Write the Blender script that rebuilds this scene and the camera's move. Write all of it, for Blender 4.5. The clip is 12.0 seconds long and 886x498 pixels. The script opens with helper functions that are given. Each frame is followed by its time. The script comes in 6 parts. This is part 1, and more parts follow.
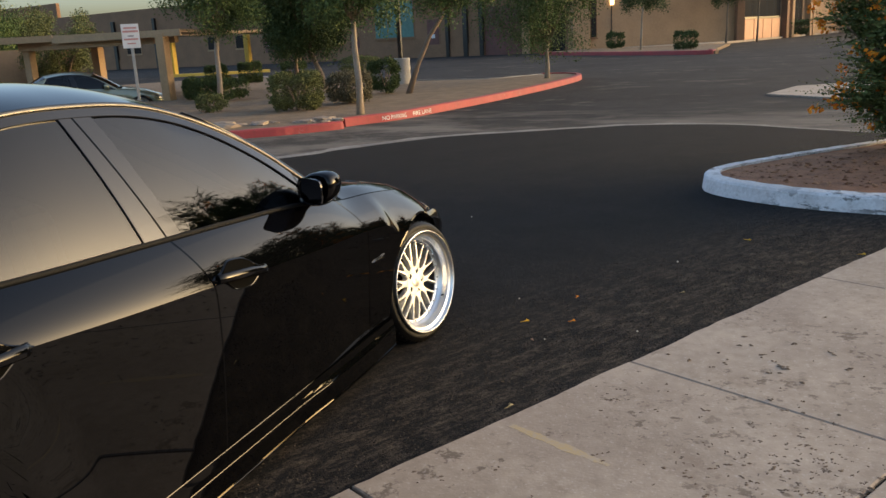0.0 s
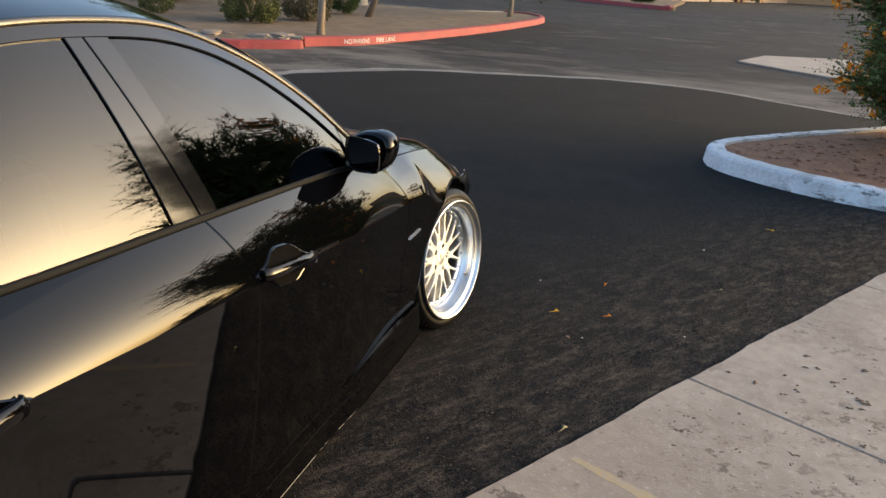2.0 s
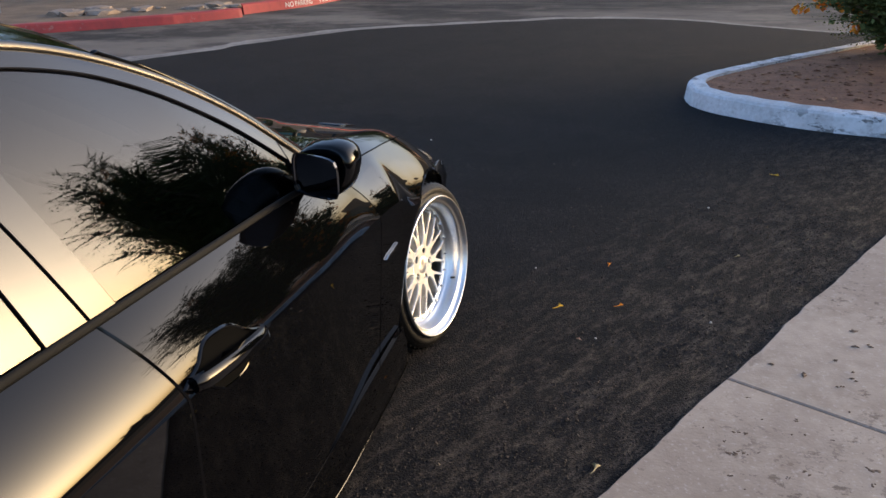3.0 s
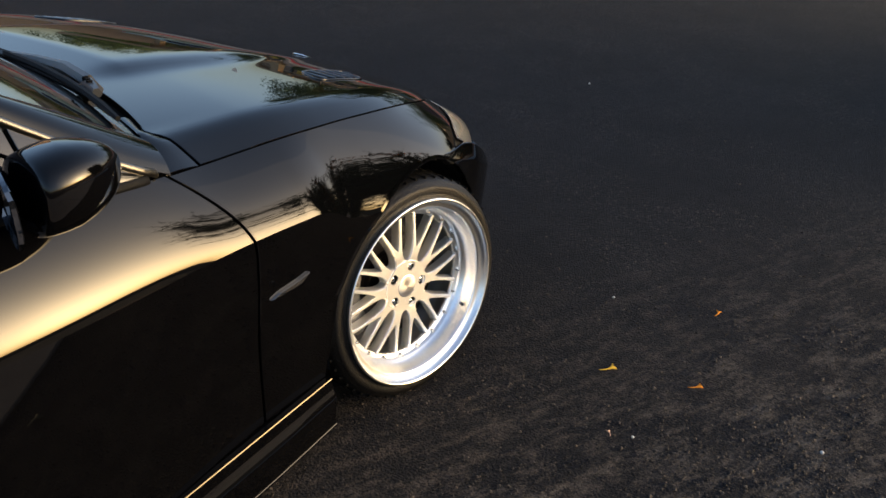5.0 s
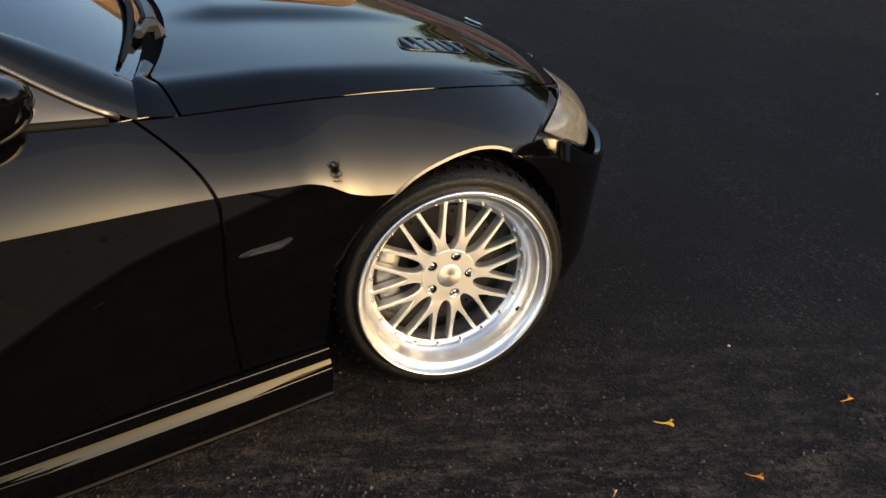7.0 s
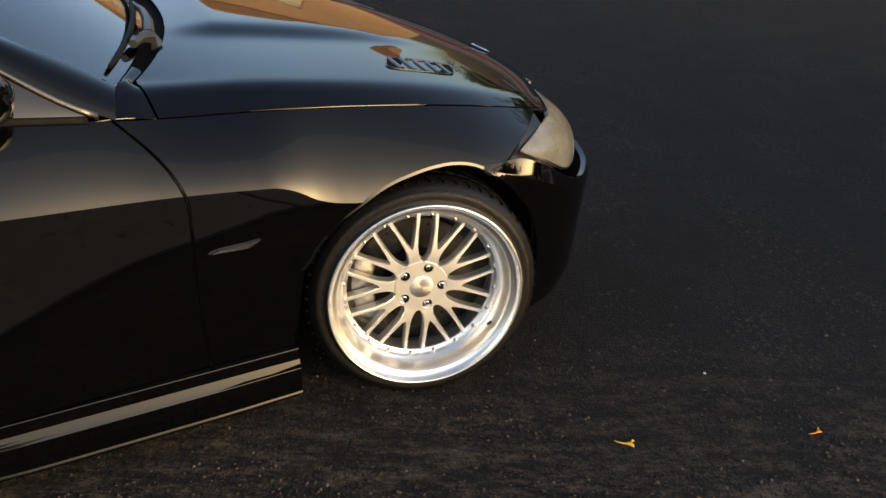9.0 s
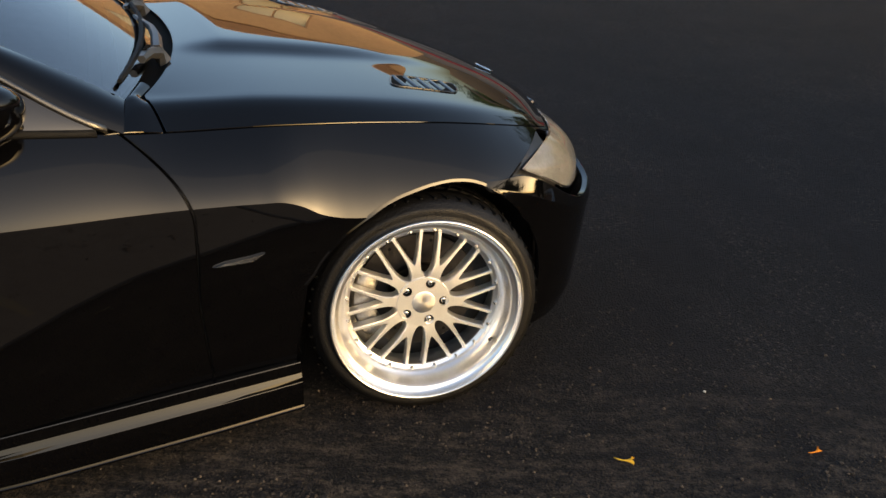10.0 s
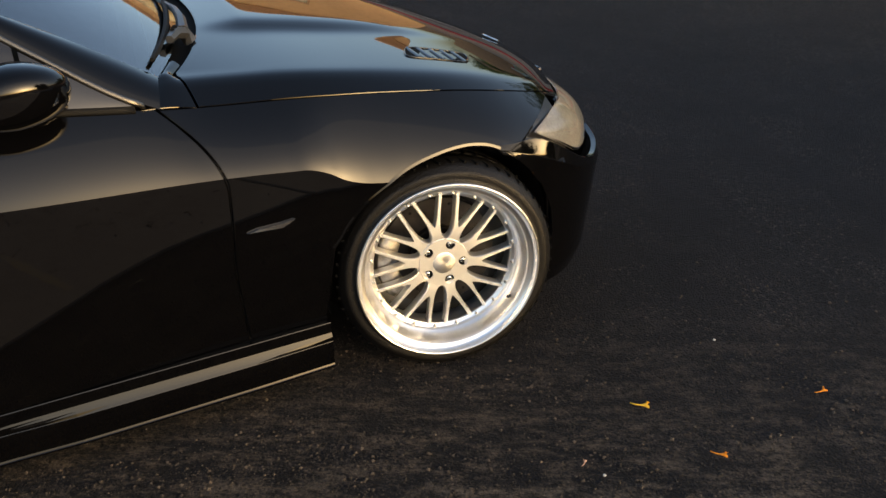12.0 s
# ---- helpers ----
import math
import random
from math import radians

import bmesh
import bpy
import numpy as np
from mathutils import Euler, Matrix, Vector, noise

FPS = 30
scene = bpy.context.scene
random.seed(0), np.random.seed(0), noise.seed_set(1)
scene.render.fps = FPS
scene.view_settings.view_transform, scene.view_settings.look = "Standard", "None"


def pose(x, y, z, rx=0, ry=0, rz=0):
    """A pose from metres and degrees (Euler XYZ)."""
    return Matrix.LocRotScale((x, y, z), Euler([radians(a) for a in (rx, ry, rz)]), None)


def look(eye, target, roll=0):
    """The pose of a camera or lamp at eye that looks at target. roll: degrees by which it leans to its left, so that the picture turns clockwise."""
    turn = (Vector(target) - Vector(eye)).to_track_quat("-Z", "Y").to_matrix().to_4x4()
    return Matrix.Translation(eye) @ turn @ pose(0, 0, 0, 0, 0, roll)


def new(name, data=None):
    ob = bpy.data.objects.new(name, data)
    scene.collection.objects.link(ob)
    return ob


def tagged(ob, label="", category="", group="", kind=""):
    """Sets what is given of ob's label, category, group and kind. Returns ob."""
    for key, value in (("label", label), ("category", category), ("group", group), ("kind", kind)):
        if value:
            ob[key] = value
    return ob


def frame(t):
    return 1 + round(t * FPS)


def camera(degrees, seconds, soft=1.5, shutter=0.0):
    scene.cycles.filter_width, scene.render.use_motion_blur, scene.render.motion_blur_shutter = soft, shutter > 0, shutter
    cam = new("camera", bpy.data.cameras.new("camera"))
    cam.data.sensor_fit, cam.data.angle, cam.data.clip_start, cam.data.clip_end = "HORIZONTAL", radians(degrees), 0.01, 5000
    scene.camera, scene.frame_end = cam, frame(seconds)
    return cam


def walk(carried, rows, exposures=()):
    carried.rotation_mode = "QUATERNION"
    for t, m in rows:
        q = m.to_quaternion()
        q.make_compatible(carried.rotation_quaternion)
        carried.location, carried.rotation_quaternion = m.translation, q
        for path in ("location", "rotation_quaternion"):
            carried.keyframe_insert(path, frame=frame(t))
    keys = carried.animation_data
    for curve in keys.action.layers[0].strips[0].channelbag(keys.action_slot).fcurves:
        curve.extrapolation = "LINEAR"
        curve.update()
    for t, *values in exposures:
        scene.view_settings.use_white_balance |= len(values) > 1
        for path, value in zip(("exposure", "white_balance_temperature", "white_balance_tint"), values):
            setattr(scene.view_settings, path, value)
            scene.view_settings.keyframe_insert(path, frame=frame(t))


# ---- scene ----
cam = camera(55.5, 12.0)

PATH = [
    (0, (0.272, 0.033, 1.423), (-0.424, 1.844, 0.939), -3.1),
    (0.5, (0.107, 0.061, 1.424), (-0.571, 1.873, 0.917), -1.3),
    (1, (-0.123, 0.075, 1.442), (-0.732, 1.905, 0.91), 0.4),
    (1.5, (-0.267, 0.214, 1.424), (-0.828, 2.035, 0.815), 1.7),
    (2, (-0.373, 0.483, 1.44), (-0.884, 2.307, 0.8), 3.9),
    (2.5, (-0.497, 0.74, 1.436), (-0.948, 2.566, 0.755), 2.7),
    (3, (-0.564, 1.014, 1.448), (-0.994, 2.818, 0.699), -1.5),
    (3.2, (-0.514, 1.107, 1.43), (-0.953, 2.905, 0.672), -2.6),
    (4.8, (-0.255, 2.025, 1.408), (-1.076, 3.59, 0.472), 1.5),
    (5, (-0.23, 2.114, 1.401), (-1.143, 3.617, 0.448), 1.2),
    (5.5, (-0.027, 2.337, 1.408), (-1.154, 3.668, 0.428), 1.8),
    (6, (0.056, 2.517, 1.4), (-1.165, 3.715, 0.363), 2.6),
    (6.5, (0.068, 2.624, 1.401), (-1.264, 3.669, 0.335), 2.2),
    (7, (0.181, 2.723, 1.419), (-1.265, 3.626, 0.374), 0.5),
    (7.5, (0.319, 2.834, 1.42), (-1.205, 3.637, 0.404), -0.9),
    (9.5, (0.367, 2.869, 1.414), (-1.191, 3.675, 0.453), 1.4),
    (10, (0.378, 2.857, 1.414), (-1.195, 3.66, 0.475), 1.4),
    (10.5, (0.39, 2.877, 1.417), (-1.187, 3.675, 0.481), -0.2),
    (11, (0.408, 2.911, 1.413), (-1.174, 3.688, 0.468), -1.7),
    (11.5, (0.404, 2.886, 1.406), (-1.177, 3.635, 0.437), -1.6),
    (12, (0.464, 2.774, 1.427), (-1.093, 3.555, 0.443), -0.8),
]
EXPOSURES = [
    (0.0, 2.90, 6800, 10),
    (1.2, 3.16, 6600, 9),
    (2.0, 3.20, 6600, 9),
    (2.6, 3.10, 6400, 10),
    (3.2, 2.95, 5900, 16),
    (5.0, 3.12, 6500, 12),
    (7.0, 3.12, 6900, 10),
    (9.5, 3.08, 7100, 11),
    (12.0, 3.10, 7100, 11),
]
walk(cam, [(t, look(eye, target, roll)) for t, eye, target, roll in PATH], exposures=EXPOSURES)

# ---- world and sun ----
SUN_AZ, SUN_EL = 56.0, 3.8
world = bpy.data.worlds.new("sky")
scene.world = world
world.use_nodes = True
wn = world.node_tree.nodes
sky = wn.new("ShaderNodeTexSky")
sky.sky_type = "NISHITA"
sky.sun_disc = False
sky.sun_elevation = radians(SUN_EL)
sky.sun_rotation = radians(SUN_AZ)
sky.air_density, sky.dust_density, sky.ozone_density = 0.57, 4.2, 1.0
world.node_tree.links.new(sky.outputs[0], wn["Background"].inputs[0])
wn["Background"].inputs[1].default_value = 0.12
sun_data = bpy.data.lights.new("sun", "SUN")
sun_data.energy, sun_data.angle, sun_data.color = 0.05, radians(90.0), (1.0, 0.82, 0.55)
sun = new("sun", sun_data)
sun.matrix_world = look((0, 0, 0), (-math.sin(radians(SUN_AZ)), -math.cos(radians(SUN_AZ)), -math.tan(radians(SUN_EL))))


# ---- materials ----
def mat(name, color, rough=0.6, metal=0.0, var=0.0, scale=8.0, color2=None, bump=0.0, bump_scale=60.0, coat=0.0, spec=0.5, stretch=(1, 1, 1), detail=4.0):
    """A surface with two scales of colour variation and fine relief, in metres of the object's own space."""
    m = bpy.data.materials.new(name)
    m.use_nodes = True
    nt = m.node_tree
    b = nt.nodes["Principled BSDF"]
    b.inputs["Roughness"].default_value = rough
    b.inputs["Metallic"].default_value = metal
    b.inputs["Coat Weight"].default_value = coat
    b.inputs["Coat Roughness"].default_value = 0.02
    b.inputs["Specular IOR Level"].default_value = spec
    b.inputs["Base Color"].default_value = (*color, 1)
    tc = nt.nodes.new("ShaderNodeTexCoord")
    mp = nt.nodes.new("ShaderNodeMapping")
    mp.inputs["Scale"].default_value = stretch
    nt.links.new(tc.outputs["Object"], mp.inputs[0])
    if var > 0 or color2:
        c2 = color2 or tuple(max(0.0, c * (1 - var)) for c in color)
        n1 = nt.nodes.new("ShaderNodeTexNoise")
        n1.inputs["Scale"].default_value, n1.inputs["Detail"].default_value = scale, detail
        n2 = nt.nodes.new("ShaderNodeTexNoise")
        n2.inputs["Scale"].default_value, n2.inputs["Detail"].default_value = scale * 9, 3.0
        nt.links.new(mp.outputs[0], n1.inputs[0])
        nt.links.new(mp.outputs[0], n2.inputs[0])
        mx = nt.nodes.new("ShaderNodeMath")
        mx.operation = "MULTIPLY_ADD"
        mx.inputs[1].default_value, mx.inputs[2].default_value = 0.45, 0.0
        nt.links.new(n2.outputs[0], mx.inputs[0])
        ad = nt.nodes.new("ShaderNodeMath")
        ad.operation = "MULTIPLY_ADD"
        ad.inputs[1].default_value = 0.55
        nt.links.new(n1.outputs[0], ad.inputs[0])
        nt.links.new(mx.outputs[0], ad.inputs[2])
        rp = nt.nodes.new("ShaderNodeValToRGB")
        rp.color_ramp.elements[0].position, rp.color_ramp.elements[0].color = 0.36, (*c2, 1)
        rp.color_ramp.elements[1].position, rp.color_ramp.elements[1].color = 0.62, (*color, 1)
        nt.links.new(ad.outputs[0], rp.inputs[0])
        nt.links.new(rp.outputs[0], b.inputs["Base Color"])
    if bump > 0:
        n3 = nt.nodes.new("ShaderNodeTexNoise")
        n3.inputs["Scale"].default_value, n3.inputs["Detail"].default_value = bump_scale, 5.0
        nt.links.new(mp.outputs[0], n3.inputs[0])
        bp = nt.nodes.new("ShaderNodeBump")
        bp.inputs["Strength"].default_value, bp.inputs["Distance"].default_value = bump, 0.01
        nt.links.new(n3.outputs[0], bp.inputs["Height"])
        nt.links.new(bp.outputs[0], b.inputs["Normal"])
    return m


def ramp_node(nt, stops):
    rp = nt.nodes.new("ShaderNodeValToRGB")
    els = rp.color_ramp.elements
    els[0].position, els[0].color = stops[0][0], (*stops[0][1], 1)
    els[1].position, els[1].color = stops[-1][0], (*stops[-1][1], 1)
    for p, c in stops[1:-1]:
        e = els.new(p)
        e.color = (*c, 1)
    return rp


black_paint = mat("black_paint", (0.0012, 0.0012, 0.0015), rough=0.02, spec=0.30)
trim_black = mat("trim_black", (0.012, 0.012, 0.013), rough=0.35, var=0.3, scale=30)
# shade of the handle hollows put into a base colour
recess_shade_black = mat("recess_shade_black", (0.0006, 0.0006, 0.0006), rough=0.8, spec=0.05)
# near-black that paints the shade inside grooves, holes, gaps and recesses
gap_shade_black = mat("gap_shade_black", (0.003, 0.003, 0.003), rough=0.9, spec=0.1)
gloss_black = mat("gloss_black", (0.006, 0.006, 0.007), rough=0.06, spec=0.6)
rubber = mat("rubber", (0.0045, 0.0042, 0.0040), rough=0.48, spec=0.26, var=0.4, scale=25, bump=0.25, bump_scale=180)
polished = mat("polished_aluminium", (0.92, 0.92, 0.91), rough=0.32, metal=1.0, var=0.08, scale=12, bump=0.02, bump_scale=90)
def brushed(name, color, rough, turn=0.75):
    """Spun metal: the gloss is drawn out round the middle."""
    m = mat(name, color, rough=rough, metal=1.0, var=0.06, scale=40)
    nt = m.node_tree
    b = nt.nodes["Principled BSDF"]
    b.inputs["Anisotropic"].default_value = turn
    tg = nt.nodes.new("ShaderNodeTangent")
    tg.direction_type, tg.axis = "RADIAL", "X"
    nt.links.new(tg.outputs[0], b.inputs["Tangent"])
    return m


seal_black = mat("seal_black", (0.005, 0.005, 0.005), rough=0.7, spec=0.15, var=0.3, scale=60)
wiper_grey = mat("wiper_grey", (0.030, 0.030, 0.031), rough=0.38, var=0.3, scale=40)
brushed_cap = brushed("brushed_cap", (0.90, 0.88, 0.84), 0.40, 0.55)
satin_silver = mat("satin_silver", (0.86, 0.86, 0.85), rough=0.46, metal=1.0, var=0.06, scale=40, bump=0.02, bump_scale=400)
dark_metal = mat("dark_metal", (0.10, 0.095, 0.09), rough=0.5, metal=1.0, var=0.5, scale=30)
caliper_metal = mat("caliper_metal", (0.42, 0.40, 0.37), rough=0.45, metal=1.0, var=0.5, scale=30)
disc_metal = mat("disc_metal", (0.055, 0.05, 0.047), rough=0.45, metal=1.0, var=0.3, scale=60)
champagne = mat("satin_trim", (0.125, 0.118, 0.106), rough=0.36, metal=1.0, var=0.1, scale=20)
silver_trim = mat("silver_trim", (0.75, 0.75, 0.74), rough=0.18, metal=1.0)
interior_cloth = mat("interior_cloth", (0.02, 0.02, 0.022), rough=0.9, var=0.4, scale=40)
green_paint = mat("green_paint", (0.30, 0.33, 0.25), rough=0.3, metal=0.6, coat=1.0)
red_lens = mat("red_lens", (0.5, 0.02, 0.02), rough=0.1, coat=1.0)
lamp_inner = mat("lamp_reflector", (0.30, 0.30, 0.295), rough=0.3, metal=0.5, var=0.3, scale=14)


def glass_mat(name, tint, rough=0.0, ior=1.52):
    m = bpy.data.materials.new(name)
    m.use_nodes = True
    b = m.node_tree.nodes["Principled BSDF"]
    b.inputs["Base Color"].default_value = (*tint, 1)
    b.inputs["Transmission Weight"].default_value = 1.0
    b.inputs["Roughness"].default_value = rough
    b.inputs["IOR"].default_value = ior
    return m


tint_glass = glass_mat("tinted_glass", (0.02, 0.022, 0.024), ior=1.50)
wind_glass = glass_mat("windscreen_glass", (0.35, 0.42, 0.42), ior=2.5)
clear_lens = glass_mat("clear_lens", (0.95, 0.95, 0.93), 0.05)



def overlay(m, color, scale, lo, hi, patch_scale=0.0, patch=(0.45, 0.6), detail=8.0, rough=0.7, amount=1.0, stretch=(1, 1, 1)):
    """Stains, chips or dust of another colour over a surface, kept to patches."""
    nt = m.node_tree
    b = nt.nodes["Principled BSDF"]
    base = b.inputs["Base Color"].links[0].from_socket
    tc = nt.nodes.new("ShaderNodeTexCoord")
    mp = nt.nodes.new("ShaderNodeMapping")
    mp.inputs["Scale"].default_value = stretch
    mp.inputs["Location"].default_value = (scale * 0.37, scale * 0.11, 0.5)
    nt.links.new(tc.outputs["Object"], mp.inputs[0])
    ns = nt.nodes.new("ShaderNodeTexNoise")
    ns.inputs["Scale"].default_value, ns.inputs["Detail"].default_value, ns.inputs["Roughness"].default_value = scale, detail, rough
    nt.links.new(mp.outputs[0], ns.inputs[0])
    mr = nt.nodes.new("ShaderNodeMapRange")
    mr.inputs["From Min"].default_value, mr.inputs["From Max"].default_value, mr.inputs["To Max"].default_value = lo, hi, amount
    nt.links.new(ns.outputs[0], mr.inputs["Value"])
    fac = mr.outputs[0]
    if patch_scale:
        n2 = nt.nodes.new("ShaderNodeTexNoise")
        n2.inputs["Scale"].default_value, n2.inputs["Detail"].default_value = patch_scale, 3.0
        nt.links.new(mp.outputs[0], n2.inputs[0])
        m2 = nt.nodes.new("ShaderNodeMapRange")
        m2.inputs["From Min"].default_value, m2.inputs["From Max"].default_value = patch
        nt.links.new(n2.outputs[0], m2.inputs["Value"])
        mu = nt.nodes.new("ShaderNodeMath")
        mu.operation = "MULTIPLY"
        nt.links.new(fac, mu.inputs[0])
        nt.links.new(m2.outputs[0], mu.inputs[1])
        fac = mu.outputs[0]
    mix = nt.nodes.new("ShaderNodeMix")
    mix.data_type = "RGBA"
    mix.inputs["B"].default_value = (*color, 1)
    nt.links.new(fac, mix.inputs["Factor"])
    nt.links.new(base, mix.inputs["A"])
    nt.links.new(mix.outputs["Result"], b.inputs["Base Color"])
    return m


concrete = mat("concrete", (0.42, 0.342, 0.268), rough=0.9, color2=(0.305, 0.244, 0.190), scale=2.0, bump=0.12, bump_scale=90)
overlay(concrete, (0.30, 0.238, 0.188), 1.6, 0.46, 0.64, detail=10.0, amount=0.7)
overlay(concrete, (0.10, 0.072, 0.054), 13.0, 0.56, 0.61, 1.7, (0.47, 0.57), amount=0.75)
overlay(concrete, (0.13, 0.098, 0.075), 34.0, 0.61, 0.65, 1.1, (0.46, 0.58), detail=3.0, amount=0.5)
overlay(concrete, (0.21, 0.155, 0.115), 4.0, 0.53, 0.68, 0.9, (0.42, 0.56), detail=11.0, amount=0.55)
overlay(concrete, (0.56, 0.48, 0.42), 60.0, 0.58, 0.70, amount=0.4, detail=2.0)
old_asphalt = mat("old_asphalt", (0.16, 0.15, 0.135), rough=0.9, color2=(0.085, 0.082, 0.078), scale=0.25, bump=0.4, bump_scale=120)
red_kerb = mat("red_kerb_paint", (0.37, 0.046, 0.044), rough=0.7, color2=(0.27, 0.044, 0.042), scale=2.0, bump=0.15, bump_scale=40)
overlay(red_kerb, (0.30, 0.22, 0.19), 8.0, 0.60, 0.66, 1.1, (0.48, 0.60), detail=9.0, amount=0.7)
white_kerb = mat("white_kerb_paint", (0.74, 0.73, 0.73), rough=0.75, color2=(0.54, 0.52, 0.51), scale=4.0, bump=0.3, bump_scale=35)
overlay(white_kerb, (0.10, 0.095, 0.09), 9.0, 0.54, 0.58, 1.0, (0.47, 0.56), detail=10.0, amount=0.85, stretch=(0.7, 0.7, 1.6))
overlay(white_kerb, (0.40, 0.36, 0.34), 22.0, 0.54, 0.68, amount=0.6)
grey_kerb = mat("grey_kerb", (0.40, 0.37, 0.33), rough=0.85, var=0.3, scale=2.0, bump=0.2, bump_scale=50)
rubble = mat("rubble", (0.34, 0.265, 0.20), rough=0.9, color2=(0.22, 0.165, 0.12), scale=9.0, bump=0.5, bump_scale=40)
galvanised = mat("galvanised", (0.36, 0.36, 0.35), rough=0.5, metal=0.6, var=0.3, scale=20)
red_soil = mat("red_soil", (0.35, 0.160, 0.082), rough=0.95, color2=(0.18, 0.078, 0.042), scale=7.0, bump=0.8, bump_scale=28)
overlay(red_soil, (0.34, 0.20, 0.13), 45.0, 0.55, 0.68, amount=0.7)
tan_gravel = mat("tan_gravel", (0.23, 0.155, 0.092), rough=0.95, color2=(0.12, 0.080, 0.047), scale=3.0, bump=0.6, bump_scale=40)
tan_wall = mat("tan_wall", (0.42, 0.265, 0.145), rough=0.85, color2=(0.34, 0.215, 0.12), scale=0.8, bump=0.2, bump_scale=20)
brown_wall = mat("brown_wall", (0.25, 0.135, 0.072), rough=0.85, color2=(0.19, 0.105, 0.058), scale=0.8, bump=0.2, bump_scale=20)
dark_window = mat("dark_window", (0.02, 0.022, 0.025), rough=0.08)
carport_paint = mat("carport_paint", (0.46, 0.285, 0.14), rough=0.6, color2=(0.36, 0.225, 0.115), scale=2.0)
bark = mat("bark", (0.23, 0.17, 0.12), rough=0.9, color2=(0.13, 0.09, 0.06), scale=9, stretch=(1, 1, 0.25), bump=0.6, bump_scale=40)
pale_bark = mat("pale_bark", (0.36, 0.29, 0.22), rough=0.9, color2=(0.22, 0.17, 0.12), scale=8, stretch=(1, 1, 0.3), bump=0.5, bump_scale=40)


def leaf_mat(name, c1, c2):
    m = bpy.data.materials.new(name)
    m.use_nodes = True
    nt = m.node_tree
    b = nt.nodes["Principled BSDF"]
    g = nt.nodes.new("ShaderNodeNewGeometry")
    rp = ramp_node(nt, [(0.0, c1), (1.0, c2)])
    nt.links.new(g.outputs["Random Per Island"], rp.inputs[0])
    nt.links.new(rp.outputs[0], b.inputs["Base Color"])
    b.inputs["Roughness"].default_value = 0.75
    b.inputs["Specular IOR Level"].default_value = 0.25
    return m


teal_glass = mat("teal_glass", (0.10, 0.22, 0.20), rough=0.15, var=0.3, scale=0.6)
maroon = mat("maroon_paint", (0.13, 0.045, 0.035), rough=0.5, var=0.25, scale=1.5)
peach_panel = mat("peach_panel", (0.55, 0.27, 0.15), rough=0.6, var=0.2, scale=1.0)
# low golden sunlight put into a base colour
sunlit_yellow = mat("sunlit_yellow", (0.78, 0.47, 0.06), rough=0.5, var=0.2, scale=2.0)
pale_stone = mat("pale_stone", (0.62, 0.58, 0.50), rough=0.8, var=0.2, scale=90)
pale_petal = mat("pale_petal", (0.72, 0.42, 0.27), rough=0.6, var=0.3, scale=90)
straw = mat("straw", (0.42, 0.33, 0.16), rough=0.7, var=0.3, scale=60)
dirt_mat = mat("trodden_dirt", (0.19, 0.130, 0.088), rough=0.95, var=0.4, scale=30)


def glow_mat(name, color, strength):
    m = bpy.data.materials.new(name)
    m.use_nodes = True
    b = m.node_tree.nodes["Principled BSDF"]
    b.inputs["Base Color"].default_value = (*color, 1)
    b.inputs["Emission Color"].default_value = (*color, 1)
    b.inputs["Emission Strength"].default_value = strength
    return m


warm_glow = glow_mat("warm_glow", (1.0, 0.72, 0.35), 0.6)
leaf_green = leaf_mat("leaf_green", (0.040, 0.066, 0.016), (0.120, 0.160, 0.048))
leaf_shrub = leaf_mat("leaf_shrub", (0.050, 0.072, 0.018), (0.150, 0.172, 0.052))
leaf_dark = leaf_mat("leaf_dark", (0.030, 0.050, 0.014), (0.085, 0.115, 0.036))
leaf_olive = leaf_mat("leaf_olive", (0.070, 0.085, 0.026), (0.160, 0.165, 0.060))
leaf_brown = leaf_mat("leaf_brown", (0.100, 0.088, 0.050), (0.19, 0.165, 0.098))
sign_white = mat("sign_enamel", (0.70, 0.68, 0.66), rough=0.5, var=0.12, scale=5.0)
sign_red = mat("sign_red", (0.55, 0.26, 0.24), rough=0.5, var=0.2, scale=20.0)
sign_grey = mat("sign_grey", (0.22, 0.21, 0.21), rough=0.5, var=0.2, scale=20.0)
dust_mat = mat("pale_dust", (0.27, 0.245, 0.215), rough=0.95, color2=(0.12, 0.11, 0.10), scale=1.6, bump=0.3, bump_scale=90)
flower_yellow = leaf_mat("flower_yellow", (0.80, 0.42, 0.03), (0.85, 0.50, 0.05))
grit_mat = leaf_mat("grit", (0.006, 0.0055, 0.0055), (0.075, 0.060, 0.046))
flower_orange = leaf_mat("flower_orange", (0.75, 0.17, 0.01), (0.90, 0.36, 0.03))


# ---- building helpers ----
def thing(name, loc=(0, 0, 0), rz=0.0, label="", category="", group="", kind=""):
    ob = new(name)
    ob.matrix_basis = pose(*loc, 0, 0, rz)
    ob.empty_display_size = 0.1
    return tagged(ob, label, category, group, kind)


def part(name, bm, material, parent=None, label="", smooth=False):
    """Link a bmesh as one mesh object, under a thing or a part."""
    me = bpy.data.meshes.new(name)
    bm.to_mesh(me)
    bm.free()
    if smooth:
        me.shade_smooth()
        if smooth is not True:
            me.set_sharp_from_angle(angle=radians(smooth))
    me.materials.append(material)
    ob = new(name, me)
    if parent:
        ob.parent = parent
    if label:
        tagged(ob, label)
    return ob


